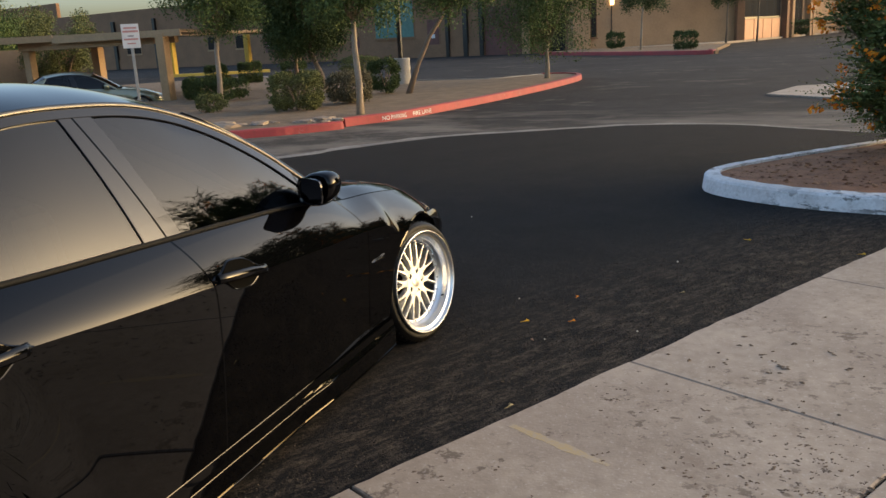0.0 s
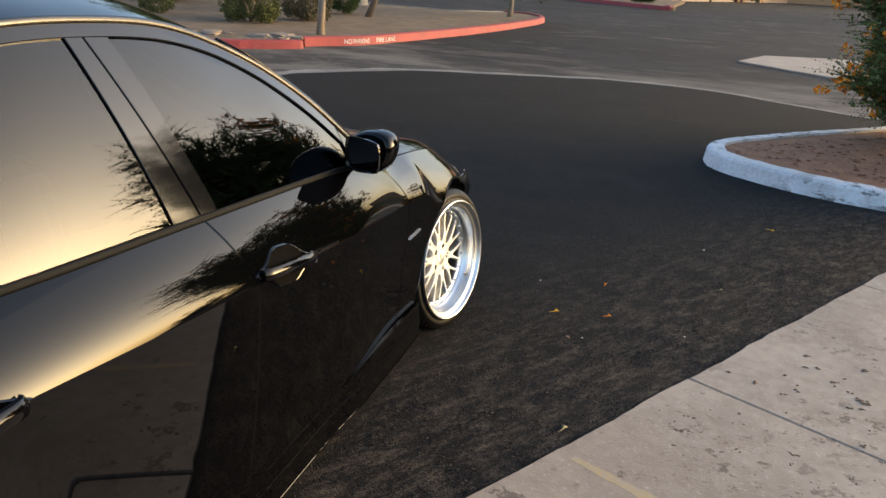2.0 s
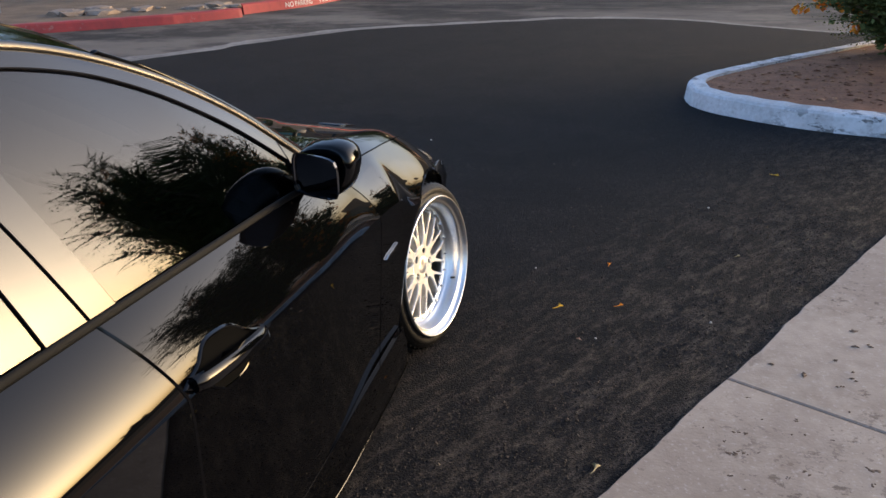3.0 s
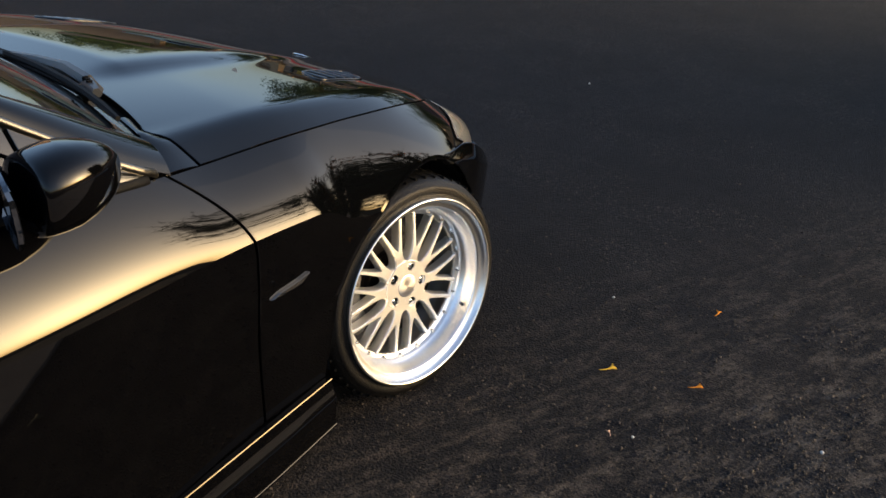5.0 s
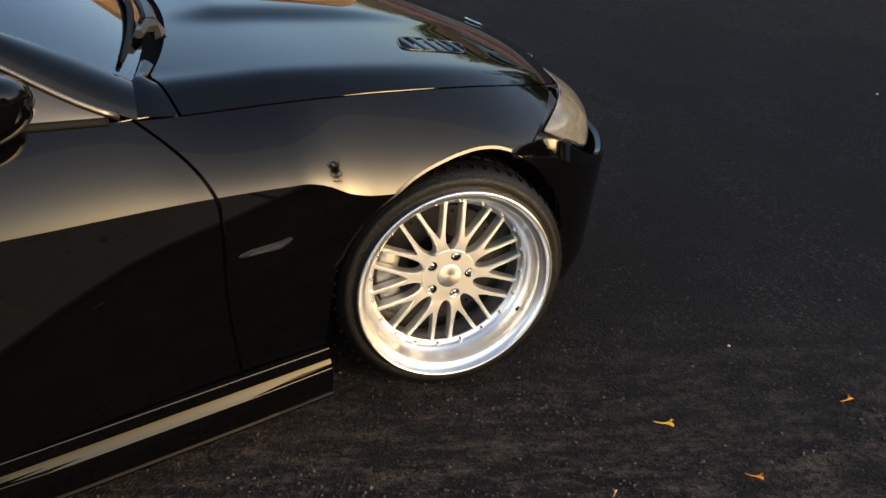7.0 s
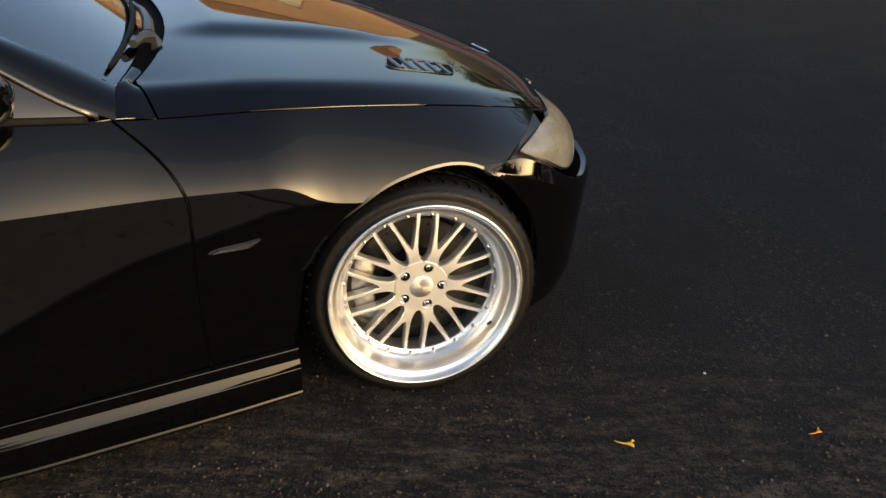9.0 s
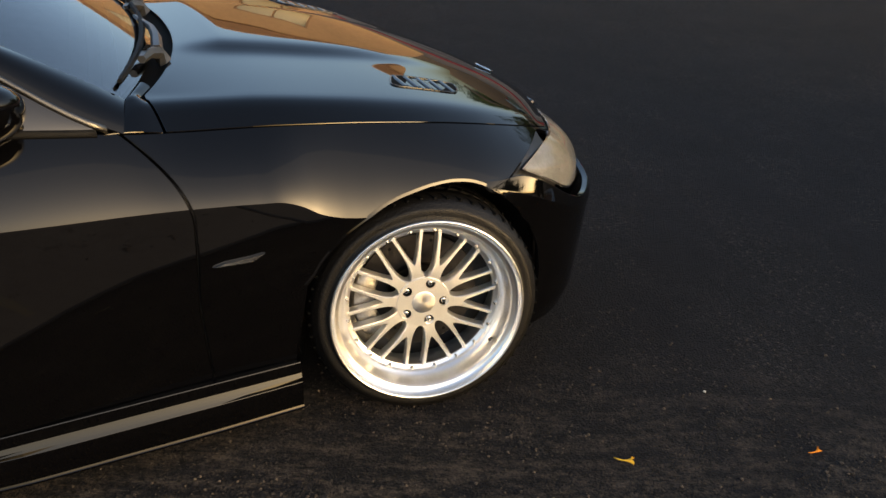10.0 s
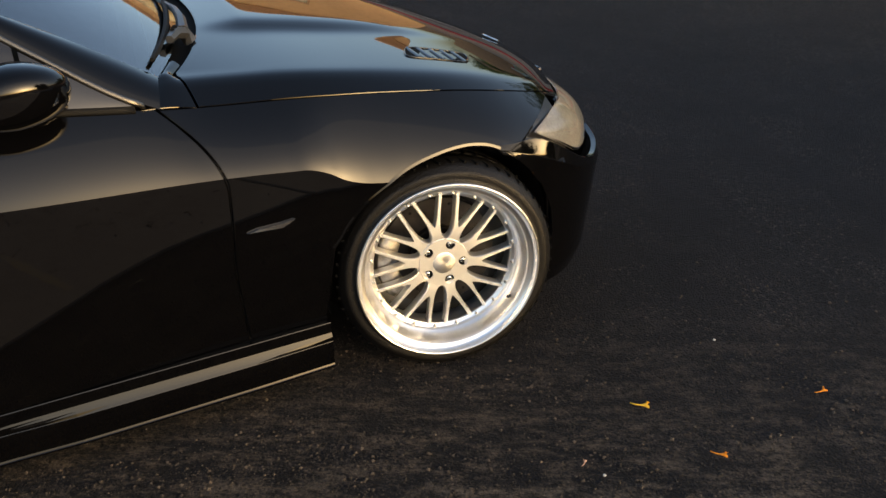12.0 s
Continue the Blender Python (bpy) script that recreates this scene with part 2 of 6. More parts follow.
def box(bm, x0, x1, y0, y1, z0, z1, bevel=0.0, m=None):
    r = bmesh.ops.create_cube(bm, size=1.0)
    mm = Matrix.Translation(((x0 + x1) / 2, (y0 + y1) / 2, (z0 + z1) / 2)) @ Matrix.Diagonal((x1 - x0, y1 - y0, z1 - z0, 1))
    bmesh.ops.transform(bm, matrix=mm, verts=r["verts"])
    vs = r["verts"]
    if bevel:
        es = list({e for v in vs for e in v.link_edges})
        rb = bmesh.ops.bevel(bm, geom=es, offset=bevel, segments=2, affect="EDGES", profile=0.5)
        vs = rb["verts"]
    if m:
        bmesh.ops.transform(bm, matrix=m, verts=vs)
    return bm


def boxed(*a, **k):
    return box(bmesh.new(), *a, **k)


def hermite(pts):
    """A smooth curve through (t, value) pairs."""
    pts = sorted(pts)
    t = np.array([p[0] for p in pts], float)
    v = np.array([p[1] for p in pts], float)
    d = np.diff(v) / np.diff(t)
    s = np.zeros(len(t))
    s[0], s[-1] = d[0], d[-1]
    for i in range(1, len(t) - 1):
        h0, h1 = t[i] - t[i - 1], t[i + 1] - t[i]
        s[i] = (d[i - 1] * h1 + d[i] * h0) / (h0 + h1)

    def at(x):
        if x <= t[0]:
            return v[0] + s[0] * (x - t[0])
        if x >= t[-1]:
            return v[-1] + s[-1] * (x - t[-1])
        i = int(np.searchsorted(t, x) - 1)
        i = min(max(i, 0), len(t) - 2)
        h = t[i + 1] - t[i]
        q = (x - t[i]) / h
        return ((2 * q**3 - 3 * q**2 + 1) * v[i] + (q**3 - 2 * q**2 + q) * h * s[i] + (-2 * q**3 + 3 * q**2) * v[i + 1] + (q**3 - q**2) * h * s[i + 1])

    return at


def grid(fn, na, nb, flip=False, edge=0.0, depth=0.014):
    """A sheet fn(a, b), a and b from 0 to 1, with its border rolled over by edge and turned in by depth."""
    bm = bmesh.new()
    rows = [[bm.verts.new(fn(i / na, j / nb)) for j in range(nb + 1)] for i in range(na + 1)]
    for i in range(na):
        for j in range(nb):
            q = (rows[i][j], rows[i + 1][j], rows[i + 1][j + 1], rows[i][j + 1])
            bm.faces.new(q[::-1] if flip else q)
    bm.normal_update()
    if edge:
        ring = [rows[i][0] for i in range(na + 1)] + [rows[na][j] for j in range(1, nb + 1)] + [rows[i][nb] for i in range(na - 1, -1, -1)] + [rows[0][j] for j in range(nb - 1, 0, -1)]
        n = len(ring)
        nor = [v.normal.copy() for v in ring]
        cos = [v.co.copy() for v in ring]
        out = []
        for k in range(n):
            tan = (cos[(k + 1) % n] - cos[k - 1])
            o = tan.cross(nor[k])
            o.normalize()
            out.append(-o if flip else o)
        r2 = [bm.verts.new(cos[k] + out[k] * edge - nor[k] * edge) for k in range(n)]
        r3 = [bm.verts.new(cos[k] + out[k] * edge - nor[k] * (edge + depth)) for k in range(n)]
        for a, b in ((ring, r2), (r2, r3)):
            for k in range(n):
                l = (k + 1) % n
                q = (a[k], a[l], b[l], b[k])
                bm.faces.new(q if flip else q[::-1])
        bm.normal_update()
    return bm


def lathe(profile, n=72, axis="x", closed=False):
    """Spin (radius, along) pairs round an axis."""
    bm = bmesh.new()
    rings = []
    for r, a in profile:
        ring = []
        for k in range(n):
            c, s = math.cos(2 * math.pi * k / n), math.sin(2 * math.pi * k / n)
            ring.append(bm.verts.new((a, r * c, r * s) if axis == "x" else (r * c, r * s, a)))
        rings.append(ring)
    m = len(rings)
    for i in range(m if closed else m - 1):
        for k in range(n):
            l = (k + 1) % n
            a, b = rings[i], rings[(i + 1) % m]
            bm.faces.new((a[k], a[l], b[l], b[k]))
    bmesh.ops.recalc_face_normals(bm, faces=bm.faces)
    return bm


def tube(bm, pts, radii, n=8):
    """A tapered tube along a line of points."""
    rings = []
    for i, p in enumerate(pts):
        p = Vector(p)
        d = Vector(pts[min(i + 1, len(pts) - 1)]) - Vector(pts[max(i - 1, 0)])
        q = d.to_track_quat("Z", "Y")
        rings.append([bm.verts.new(p + q @ Vector((radii[i] * math.cos(2 * math.pi * k / n), radii[i] * math.sin(2 * math.pi * k / n), 0))) for k in range(n)])
    for a, b in zip(rings, rings[1:]):
        for k in range(n):
            l = (k + 1) % n
            bm.faces.new((a[k], a[l], b[l], b[k]))
    bm.faces.new(rings[0][::-1])
    bm.faces.new(rings[-1])
    return bm


def prism(bm, pts, z0, z1):
    """A closed outline drawn up from z0 to z1; z may be functions of x, y."""
    f0 = z0 if callable(z0) else (lambda x, y: z0)
    f1 = z1 if callable(z1) else (lambda x, y: z1)
    lo = [bm.verts.new((x, y, f0(x, y))) for x, y in pts]
    hi = [bm.verts.new((x, y, f1(x, y))) for x, y in pts]
    n = len(pts)
    for k in range(n):
        l = (k + 1) % n
        bm.faces.new((lo[k], lo[l], hi[l], hi[k]))
    bm.faces.new(hi)
    bm.faces.new(lo[::-1])
    return bm


def smooth_line(pts, step=0.25, closed=False):
    """Points along a smooth line through pts."""
    p = np.array(pts, float)
    n = len(p)
    out = []
    for i in range(n if closed else n - 1):
        p0, p1, p2, p3 = (p[(i + k) % n] if closed else p[min(max(i + k, 0), n - 1)] for k in (-1, 0, 1, 2))
        m = max(2, int(np.hypot(*(p2 - p1)) / step))
        for k in range(m):
            q = k / m
            out.append(tuple(0.5 * ((2 * p1) + (p2 - p0) * q + (2 * p0 - 5 * p1 + 4 * p2 - p3) * q * q + (3 * p1 - p0 - 3 * p2 + p3) * q**3)))
    if not closed:
        out.append(tuple(p[-1]))
    return out


def kerb_mesh(line, width, height, foot=-0.1, side=1.0, closed=False, batter=0.02):
    """A kerb along a line (its outer foot), with battered face and rounded nose; side: which way its body lies."""
    p = np.array(line, float)
    n = len(p)
    bm = bmesh.new()
    rings = []
    prof = [(0.0, foot), (0.0, 0.0), (batter * 0.8, height - 0.025), (batter + 0.008, height - 0.007), (batter + 0.028, height), (width, height), (width, foot)]
    for i in range(n):
        a, b = (p[(i - 1) % n], p[(i + 1) % n]) if closed else (p[max(i - 1, 0)], p[min(i + 1, n - 1)])
        t = (b - a) / np.linalg.norm(b - a)
        o = np.array((-t[1], t[0])) * side
        jit = 0.003 * math.sin(i * 2.3)
        rings.append([bm.verts.new((p[i][0] + o[0] * (d + jit), p[i][1] + o[1] * (d + jit), z + (jit if z > 0.05 else 0))) for d, z in prof])
    m = len(prof)
    for i in range(n if closed else n - 1):
        a, b = rings[i], rings[(i + 1) % n]
        for k in range(m - 1):
            bm.faces.new((a[k], b[k], b[k + 1], a[k + 1]))
    if not closed:
        bm.faces.new(rings[0])
        bm.faces.new(rings[-1][::-1])
    bmesh.ops.recalc_face_normals(bm, faces=bm.faces)
    return bm


# ---- ground ----
EDGE0, EDGE_DIR = Vector((-0.228, 3.53)), Vector((0.487, 0.873))
EDGE_NOR = Vector((0.873, -0.487))


def asphalt_material():
    """Fresh dark asphalt; a dusty, gravelly band lies along the walk."""
    m = mat("new_asphalt", (0.0102, 0.0098, 0.0108), rough=0.95, spec=0.2, color2=(0.0062, 0.0060, 0.0068), scale=1.2, bump=0.8, bump_scale=150)
    nt = m.node_tree
    b = nt.nodes["Principled BSDF"]
    base = b.inputs["Base Color"].links[0].from_socket
    tc = nt.nodes.new("ShaderNodeTexCoord")
    mp = nt.nodes.new("ShaderNodeMapping")
    mp.inputs["Rotation"].default_value = (0, 0, math.atan2(EDGE_DIR.x, EDGE_DIR.y))
    nt.links.new(tc.outputs["Object"], mp.inputs[0])
    sep = nt.nodes.new("ShaderNodeSeparateXYZ")
    nt.links.new(mp.outputs[0], sep.inputs[0])
    off = EDGE0.dot(EDGE_NOR)
    rng = nt.nodes.new("ShaderNodeMapRange")
    rng.inputs["From Min"].default_value, rng.inputs["From Max"].default_value = off - 1.25, off - 0.25
    nt.links.new(sep.outputs["X"], rng.inputs["Value"])
    st = nt.nodes.new("ShaderNodeMapping")
    st.inputs["Scale"].default_value = (3.4, 1.2, 1.0)
    nt.links.new(mp.outputs[0], st.inputs[0])
    ns = nt.nodes.new("ShaderNodeTexNoise")
    ns.inputs["Scale"].default_value, ns.inputs["Detail"].default_value, ns.inputs["Roughness"].default_value = 4.6, 12.0, 0.88
    nt.links.new(st.outputs[0], ns.inputs[0])
    cr = ramp_node(nt, [(0.48, (0, 0, 0)), (0.63, (1, 1, 1))])
    nt.links.new(ns.outputs[0], cr.inputs[0])
    mu = nt.nodes.new("ShaderNodeMath")
    mu.operation = "MULTIPLY"
    nt.links.new(rng.outputs[0], mu.inputs[0])
    nt.links.new(cr.outputs[0], mu.inputs[1])
    mix = nt.nodes.new("ShaderNodeMix")
    mix.data_type = "RGBA"
    mix.inputs["B"].default_value = (0.124, 0.098, 0.072, 1)
    nt.links.new(mu.outputs[0], mix.inputs["Factor"])
    nt.links.new(base, mix.inputs["A"])
    nt.links.new(mix.outputs["Result"], b.inputs["Base Color"])
    overlay(m, (0.062, 0.050, 0.039), 105.0, 0.60, 0.67, 3.5, (0.40, 0.60), detail=2.0, amount=0.9)
    overlay(m, (0.12, 0.102, 0.085), 75.0, 0.57, 0.66, 1.7, (0.48, 0.62), detail=3.0, amount=0.3)
    overlay(m, (0.0035, 0.0035, 0.0038), 62.0, 0.53, 0.62, detail=3.0, amount=0.75)
    return m


new_asphalt = asphalt_material()
def step(x, a, b):
    q = min(1.0, max(0.0, (x - a) / (b - a)))
    return q * q * (3 - 2 * q)


def ground_z(x, y):
    """The car park beyond the planting lies a little lower."""
    return -0.004 - 0.33 * step(-x, 14.0, 17.0) * step(y, 6, 11) * (1 - step(y, 34, 44))


def ground_material():
    """Old asphalt, dusty and pale where it meets the new, darker beyond."""
    m = mat("old_asphalt", (0.033, 0.031, 0.031), rough=0.95, spec=0.2, color2=(0.018, 0.017, 0.017), scale=0.3, bump=0.4, bump_scale=110)
    nt = m.node_tree
    b = nt.nodes["Principled BSDF"]
    base = b.inputs["Base Color"].links[0].from_socket
    tc = nt.nodes.new("ShaderNodeTexCoord")
    st = nt.nodes.new("ShaderNodeMapping")
    st.inputs["Scale"].default_value = (0.25, 0.9, 1.0)
    st.inputs["Rotation"].default_value = (0, 0, 0.15)
    nt.links.new(tc.outputs["Object"], st.inputs[0])
    ns = nt.nodes.new("ShaderNodeTexNoise")
    ns.inputs["Scale"].default_value, ns.inputs["Detail"].default_value, ns.inputs["Roughness"].default_value = 1.0, 7.0, 0.65
    nt.links.new(st.outputs[0], ns.inputs[0])
    sep = nt.nodes.new("ShaderNodeSeparateXYZ")
    nt.links.new(tc.outputs["Object"], sep.inputs[0])
    rng = nt.nodes.new("ShaderNodeMapRange")
    rng.inputs["From Min"].default_value, rng.inputs["From Max"].default_value = 12.0, 20.0
    rng.inputs["To Min"].default_value, rng.inputs["To Max"].default_value = 0.50, -0.10
    nt.links.new(sep.outputs["Y"], rng.inputs["Value"])
    ad = nt.nodes.new("ShaderNodeMath")
    nt.links.new(ns.outputs[0], ad.inputs[0])
    nt.links.new(rng.outputs[0], ad.inputs[1])
    cr = ramp_node(nt, [(0.70, (0, 0, 0)), (1.05, (1, 1, 1))])
    nt.links.new(ad.outputs[0], cr.inputs[0])
    mix = nt.nodes.new("ShaderNodeMix")
    mix.data_type = "RGBA"
    mix.inputs["B"].default_value = (0.165, 0.142, 0.118, 1)
    nt.links.new(cr.outputs[0], mix.inputs["Factor"])
    nt.links.new(base, mix.inputs["A"])
    nt.links.new(mix.outputs["Result"], b.inputs["Base Color"])
    overlay(m, (0.016, 0.015, 0.015), 0.7, 0.48, 0.58, detail=11.0, amount=0.75, stretch=(0.5, 0.75, 1))
    overlay(m, (0.20, 0.17, 0.14), 2.0, 0.54, 0.68, 0.35, (0.44, 0.58), detail=10.0, amount=0.7, stretch=(0.45, 0.6, 1))
    return m


NG = 130
axis = [math.copysign(abs(k / NG) ** 3 * 900 + abs(k / NG) * 45, k) for k in range(-NG, NG + 1)]
gv = [(x, y + 12, ground_z(x, y + 12)) for x in axis for y in axis]
n1 = len(axis)
gf = [(i * n1 + j, (i + 1) * n1 + j, (i + 1) * n1 + j + 1, i * n1 + j + 1) for i in range(n1 - 1) for j in range(n1 - 1)]
gm = bpy.data.meshes.new("ground")
gm.from_pydata(gv, [], gf)
gm.shade_smooth()
gm.materials.append(ground_material())
tagged(new("ground", gm), "old dusty grey asphalt and open ground", "ground", kind="structure")

far_edge = [(-13, 3.0), (-9.0, 5.6), (-5.69, 9.62), (-5.2, 10.47), (-4.17, 11.83), (-3.26, 12.3), (-2.48, 12.65), (-1.72, 13.0), (-0.89, 13.08), (-0.08, 12.94), (0.66, 12.45), (1.38, 11.95), (3.0, 11.2), (6.0, 10.2), (14, 8.5)]
outline = smooth_line(far_edge, 0.12)
outline = [(x + 0.02 * noise.noise((x * 3, y * 3, 0)), y + 0.05 * noise.noise((x * 2.2, y * 2.2, 5)) + 0.02 * noise.noise((x * 9, y * 9, 2))) for x, y in outline]
road_outline = outline + [(14, -30), (-13, -30)]
bm = prism(bmesh.new(), road_outline[::-1], -0.30, 0.0)
bmesh.ops.recalc_face_normals(bm, faces=bm.faces)
tagged(part("road", bm, new_asphalt), "fresh dark asphalt with a dusty gravelly margin", "asphalt", kind="structure")

# pale dust swept up along the seam of the two asphalts
seam = [p for p in outline if -9.5 < p[0] < 2.2]
rows_in, rows_out = [], []
for k, (x, y) in enumerate(seam):
    a, b = seam[max(k - 1, 0)], seam[min(k + 1, len(seam) - 1)]
    t = Vector((b[0] - a[0], b[1] - a[1])).normalized()
    o = Vector((-t.y, t.x))
    wd = (0.16 + 0.22 * (1 - step(x, -3.5, 0.5))) * (0.55 + 0.9 * abs(noise.noise((k * 0.13, 2.0, 0)))) + 0.05 * noise.noise((k * 0.9, 7.0, 0))
    rows_in.append((x + o.x * 0.004, y + o.y * 0.004))
    rows_out.append((x + o.x * max(wd, 0.02), y + o.y * max(wd, 0.02)))
bm = prism(bmesh.new(), rows_in + rows_out[::-1], -0.03, -0.0005)
bmesh.ops.recalc_face_normals(bm, faces=bm.faces)
tagged(part("dust_seam", bm, dust_mat), "pale dust along the seam of old and new asphalt", "dust", kind="structure")

# ---- the walk ----
def edge_point(a, d):
    """A place a metres along the walk's edge and d metres in from it."""
    q = EDGE0 + EDGE_DIR * a + EDGE_NOR * d
    return (q.x, q.y)


walk_slabs = thing("pavement", (0, 0, 0), label="stained pinkish grey concrete footpath with scored joints", category="pavement", kind="structure")


def slab(a0, a1, d0, d1, top):
    bm = bmesh.new()
    n = max(2, int((a1 - a0) / 0.06))
    near = []
    for k in range(n + 1):
        a = a0 + 0.006 + (a1 - a0 - 0.012) * k / n
        wob = (0.012 * noise.noise((a * 2.1, 0.3, 0)) + 0.010 * noise.noise((a * 9, 4.0, 0))) if d0 == 0 else 0.006
        near.append(edge_point(a, d0 + wob))
    pts = near + [edge_point(a1 - 0.006, d1 - 0.006), edge_point(a0 + 0.006, d1 - 0.006)]
    prism(bm, pts, -0.08, top)
    bmesh.ops.recalc_face_normals(bm, faces=bm.faces)
    f = [f for f in bm.faces if len(f.verts) > 4 and f.normal.z > 0.5]
    bmesh.ops.bevel(bm, geom=[e for q in f for e in q.edges], offset=0.005, segments=1, affect="EDGES")
    return bm


def lay_slabs():
    for a0, a1 in zip(cuts, cuts[1:]):
        for d0, d1 in ((0.0, 1.18), (1.18, 2.5)):
            o = part("slab", slab(a0, a1, d0, d1, 0.012 + 0.003 * math.sin(a0 * 3)), concrete, walk_slabs)


cuts = [-9.2, -7.7, -6.2, -4.6, -3.1, -1.475, 0.0, 1.72, 3.3, 4.9]


# ---- the black saloon ----
XC, HY = -2.12, 3.645
zc = hermite([(-3.6, 0.90), (-2.76, 0.855), (-2.38, 0.820), (-2.04, 0.787), (-1.64, 0.754), (-1.2, 0.717), (-0.85, 0.689), (-0.54, 0.667), (-0.40, 0.654), (-0.350, 0.648), (-0.310, 0.632), (-0.270, 0.607), (-0.23, 0.592), (-0.19, 0.584), (-0.12, 0.576), (0.1, 0.565), (0.35, 0.55), (0.6, 0.53)])
wc = hermite([(-3.72, 0.70), (-3.5, 0.82), (-3.2, 0.87), (-2.76, 0.905), (-2.2, 0.905), (-1.6, 0.908), (-1.0, 0.902), (-0.54, 0.885), (-0.3, 0.890), (-0.1, 0.900), (0.05, 0.900), (0.16, 0.889), (0.288, 0.848), (0.40, 0.795), (0.5, 0.735), (0.6, 0.65)])
zb = hermite([(-3.72, 0.955), (-3.0, 0.965), (-2.44, 0.945), (-2.1, 0.925), (-1.77, 0.908), (-1.4, 0.888), (-0.95, 0.855), (-0.664, 0.817), (-0.58, 0.804), (-0.29, 0.778), (-0.1, 0.755), (0.1, 0.722), (0.25, 0.686), (0.40, 0.640), (0.52, 0.593)])
wb = hermite([(-3.72, 0.58), (-3.4, 0.67), (-3.0, 0.74), (-2.44, 0.795), (-1.77, 0.812), (-0.95, 0.810), (-0.664, 0.798), (-0.58, 0.786), (-0.2, 0.775), (0.1, 0.752), (0.25, 0.718), (0.40, 0.655), (0.52, 0.565)])
zg = hermite([(-3.05, 0.99), (-2.8, 1.10), (-2.44, 1.23), (-2.2, 1.275), (-2.02, 1.295), (-1.79, 1.296), (-1.5, 1.268), (-1.32, 1.217), (-1.15, 1.143), (-0.96, 1.030), (-0.85, 0.948), (-0.70, 0.843), (-0.66, 0.822)])
wg = hermite([(-3.05, 0.66), (-2.8, 0.64), (-2.44, 0.62), (-2.02, 0.62), (-1.5, 0.622), (-1.32, 0.637), (-1.15, 0.672), (-0.96, 0.722), (-0.85, 0.755), (-0.70, 0.793), (-0.66, 0.797)])
SILL = 0.222


def side_w(u, z):
    """Half width of the body's side at u along and height z."""
    c, w = zc(u), wc(u)
    if z >= c:
        q = min((z - c) / max(zb(u) - c, 0.01), 1.05)
        return w - (w - wb(u)) * (0.50 * q + 0.50 * q * q)
    q = (c - z) / (c - SILL)
    d = math.hypot(u + 2.76, z - 0.302)
    k = min(1.0, max(0.0, (0.63 - d) / 0.28))
    w += 0.042 * k * k * (3 - 2 * k) * min(1.0, q * 9)
    return w - 0.010 * q - 0.020 * q * q


front_arch = hermite([(-0.338, 0.25), (-0.325, 0.37), (-0.29, 0.455), (-0.24, 0.522), (-0.18, 0.566), (-0.133, 0.591), (-0.089, 0.605), (-0.045, 0.613), (0.016, 0.619), (0.078, 0.616), (0.124, 0.605), (0.160, 0.588), (0.21, 0.552), (0.27, 0.485), (0.32, 0.38), (0.338, 0.25)])


def arch(u, centre, radius=0.338, height=0.302):
    if centre == 0.0 and radius == 0.338:
        return front_arch(u) if -0.338 < u < 0.338 else -1.0
    d = radius**2 - (u - centre) ** 2
    return height + math.sqrt(d) if d > 0 else -1.0


def body_patch(ua, ub, na, nb, zlo, zhi, inset=0.0):
    """Part of the side between two shut lines ua(z), ub(z) and two heights zlo(u), zhi(u); v splits at the crease so that it stays sharp."""
    split = int(nb * 0.6)

    def fn(a, b):
        zm = 0.5
        for _ in range(4):
            u = ua(zm) + (ub(zm) - ua(zm)) * a
            lo, hi, c = zlo(u), zhi(u), zc(u)
            k = b * nb
            if c > lo + 0.02:
                zm = lo + (c - lo) * k / split if k <= split else c + (hi - c) * (k - split) / (nb - split)
            else:
                zm = lo + (hi - lo) * b
        return Vector((side_w(u, zm) - inset, u, zm))

    return fn


gap_front = hermite([(0.20, -0.535), (0.45, -0.548), (0.587, -0.540), (0.662, -0.542), (0.718, -0.565), (0.779, -0.612), (0.829, -0.662), (0.86, -0.69)])
gap_mid = hermite([(0.20, -1.63), (0.45, -1.622), (0.62, -1.620), (0.755, -1.631), (0.83, -1.658), (0.91, -1.692)])
gap_rear = hermite([(0.20, -2.36), (0.40, -2.40), (0.60, -2.52), (0.75, -2.66), (0.85, -2.72), (0.95, -2.74)])


def mirrored(bm):
    bmesh.ops.scale(bm, vec=(-1, 1, 1), verts=bm.verts)
    bmesh.ops.reverse_faces(bm, faces=bm.faces)
    return bm


def both(name, make, material, parent, label="", smooth=True):
    """The same part on the right and the left side."""
    r = part(name, make(), material, parent, label, smooth)
    l = part(name, mirrored(make()), material, parent, label, smooth)
    return r, l


def glass_point(u, r, out=0.0):
    """The greenhouse's side between belt (r 0) and gutter (r 1)."""
    w = wb(u) + (wg(u) - wb(u)) * r + 0.014 * 4 * r * (1 - r) * min(1.0, (zg(u) - zb(u)) / 0.3)
    z = zb(u) + (zg(u) - zb(u)) * r
    return Vector((w + out, u, z + out * 0.4))


rt = hermite([(-2.7, 0.90), (-2.4, 0.915), (-1.5, 0.915), (-1.34, 0.905), (-1.18, 0.86), (-1.0, 0.74), (-0.9, 0.60), (-0.85, 0.5)])


def glass_patch(bottom, top, r0, r1, out=0.0):
    """A pane or pillar: u runs from bottom[0] to bottom[1] at the belt and from top[0] to top[1] above."""
    def fn(a, b):
        u0 = bottom[0] + (bottom[1] - bottom[0]) * a
        u1 = top[0] + (top[1] - top[0]) * a
        u = u0 + (u1 - u0) * b
        top_r = r1 if r1 is not None else rt(u)
        return glass_point(u, r0 + (top_r - r0) * b, out)

    return fn


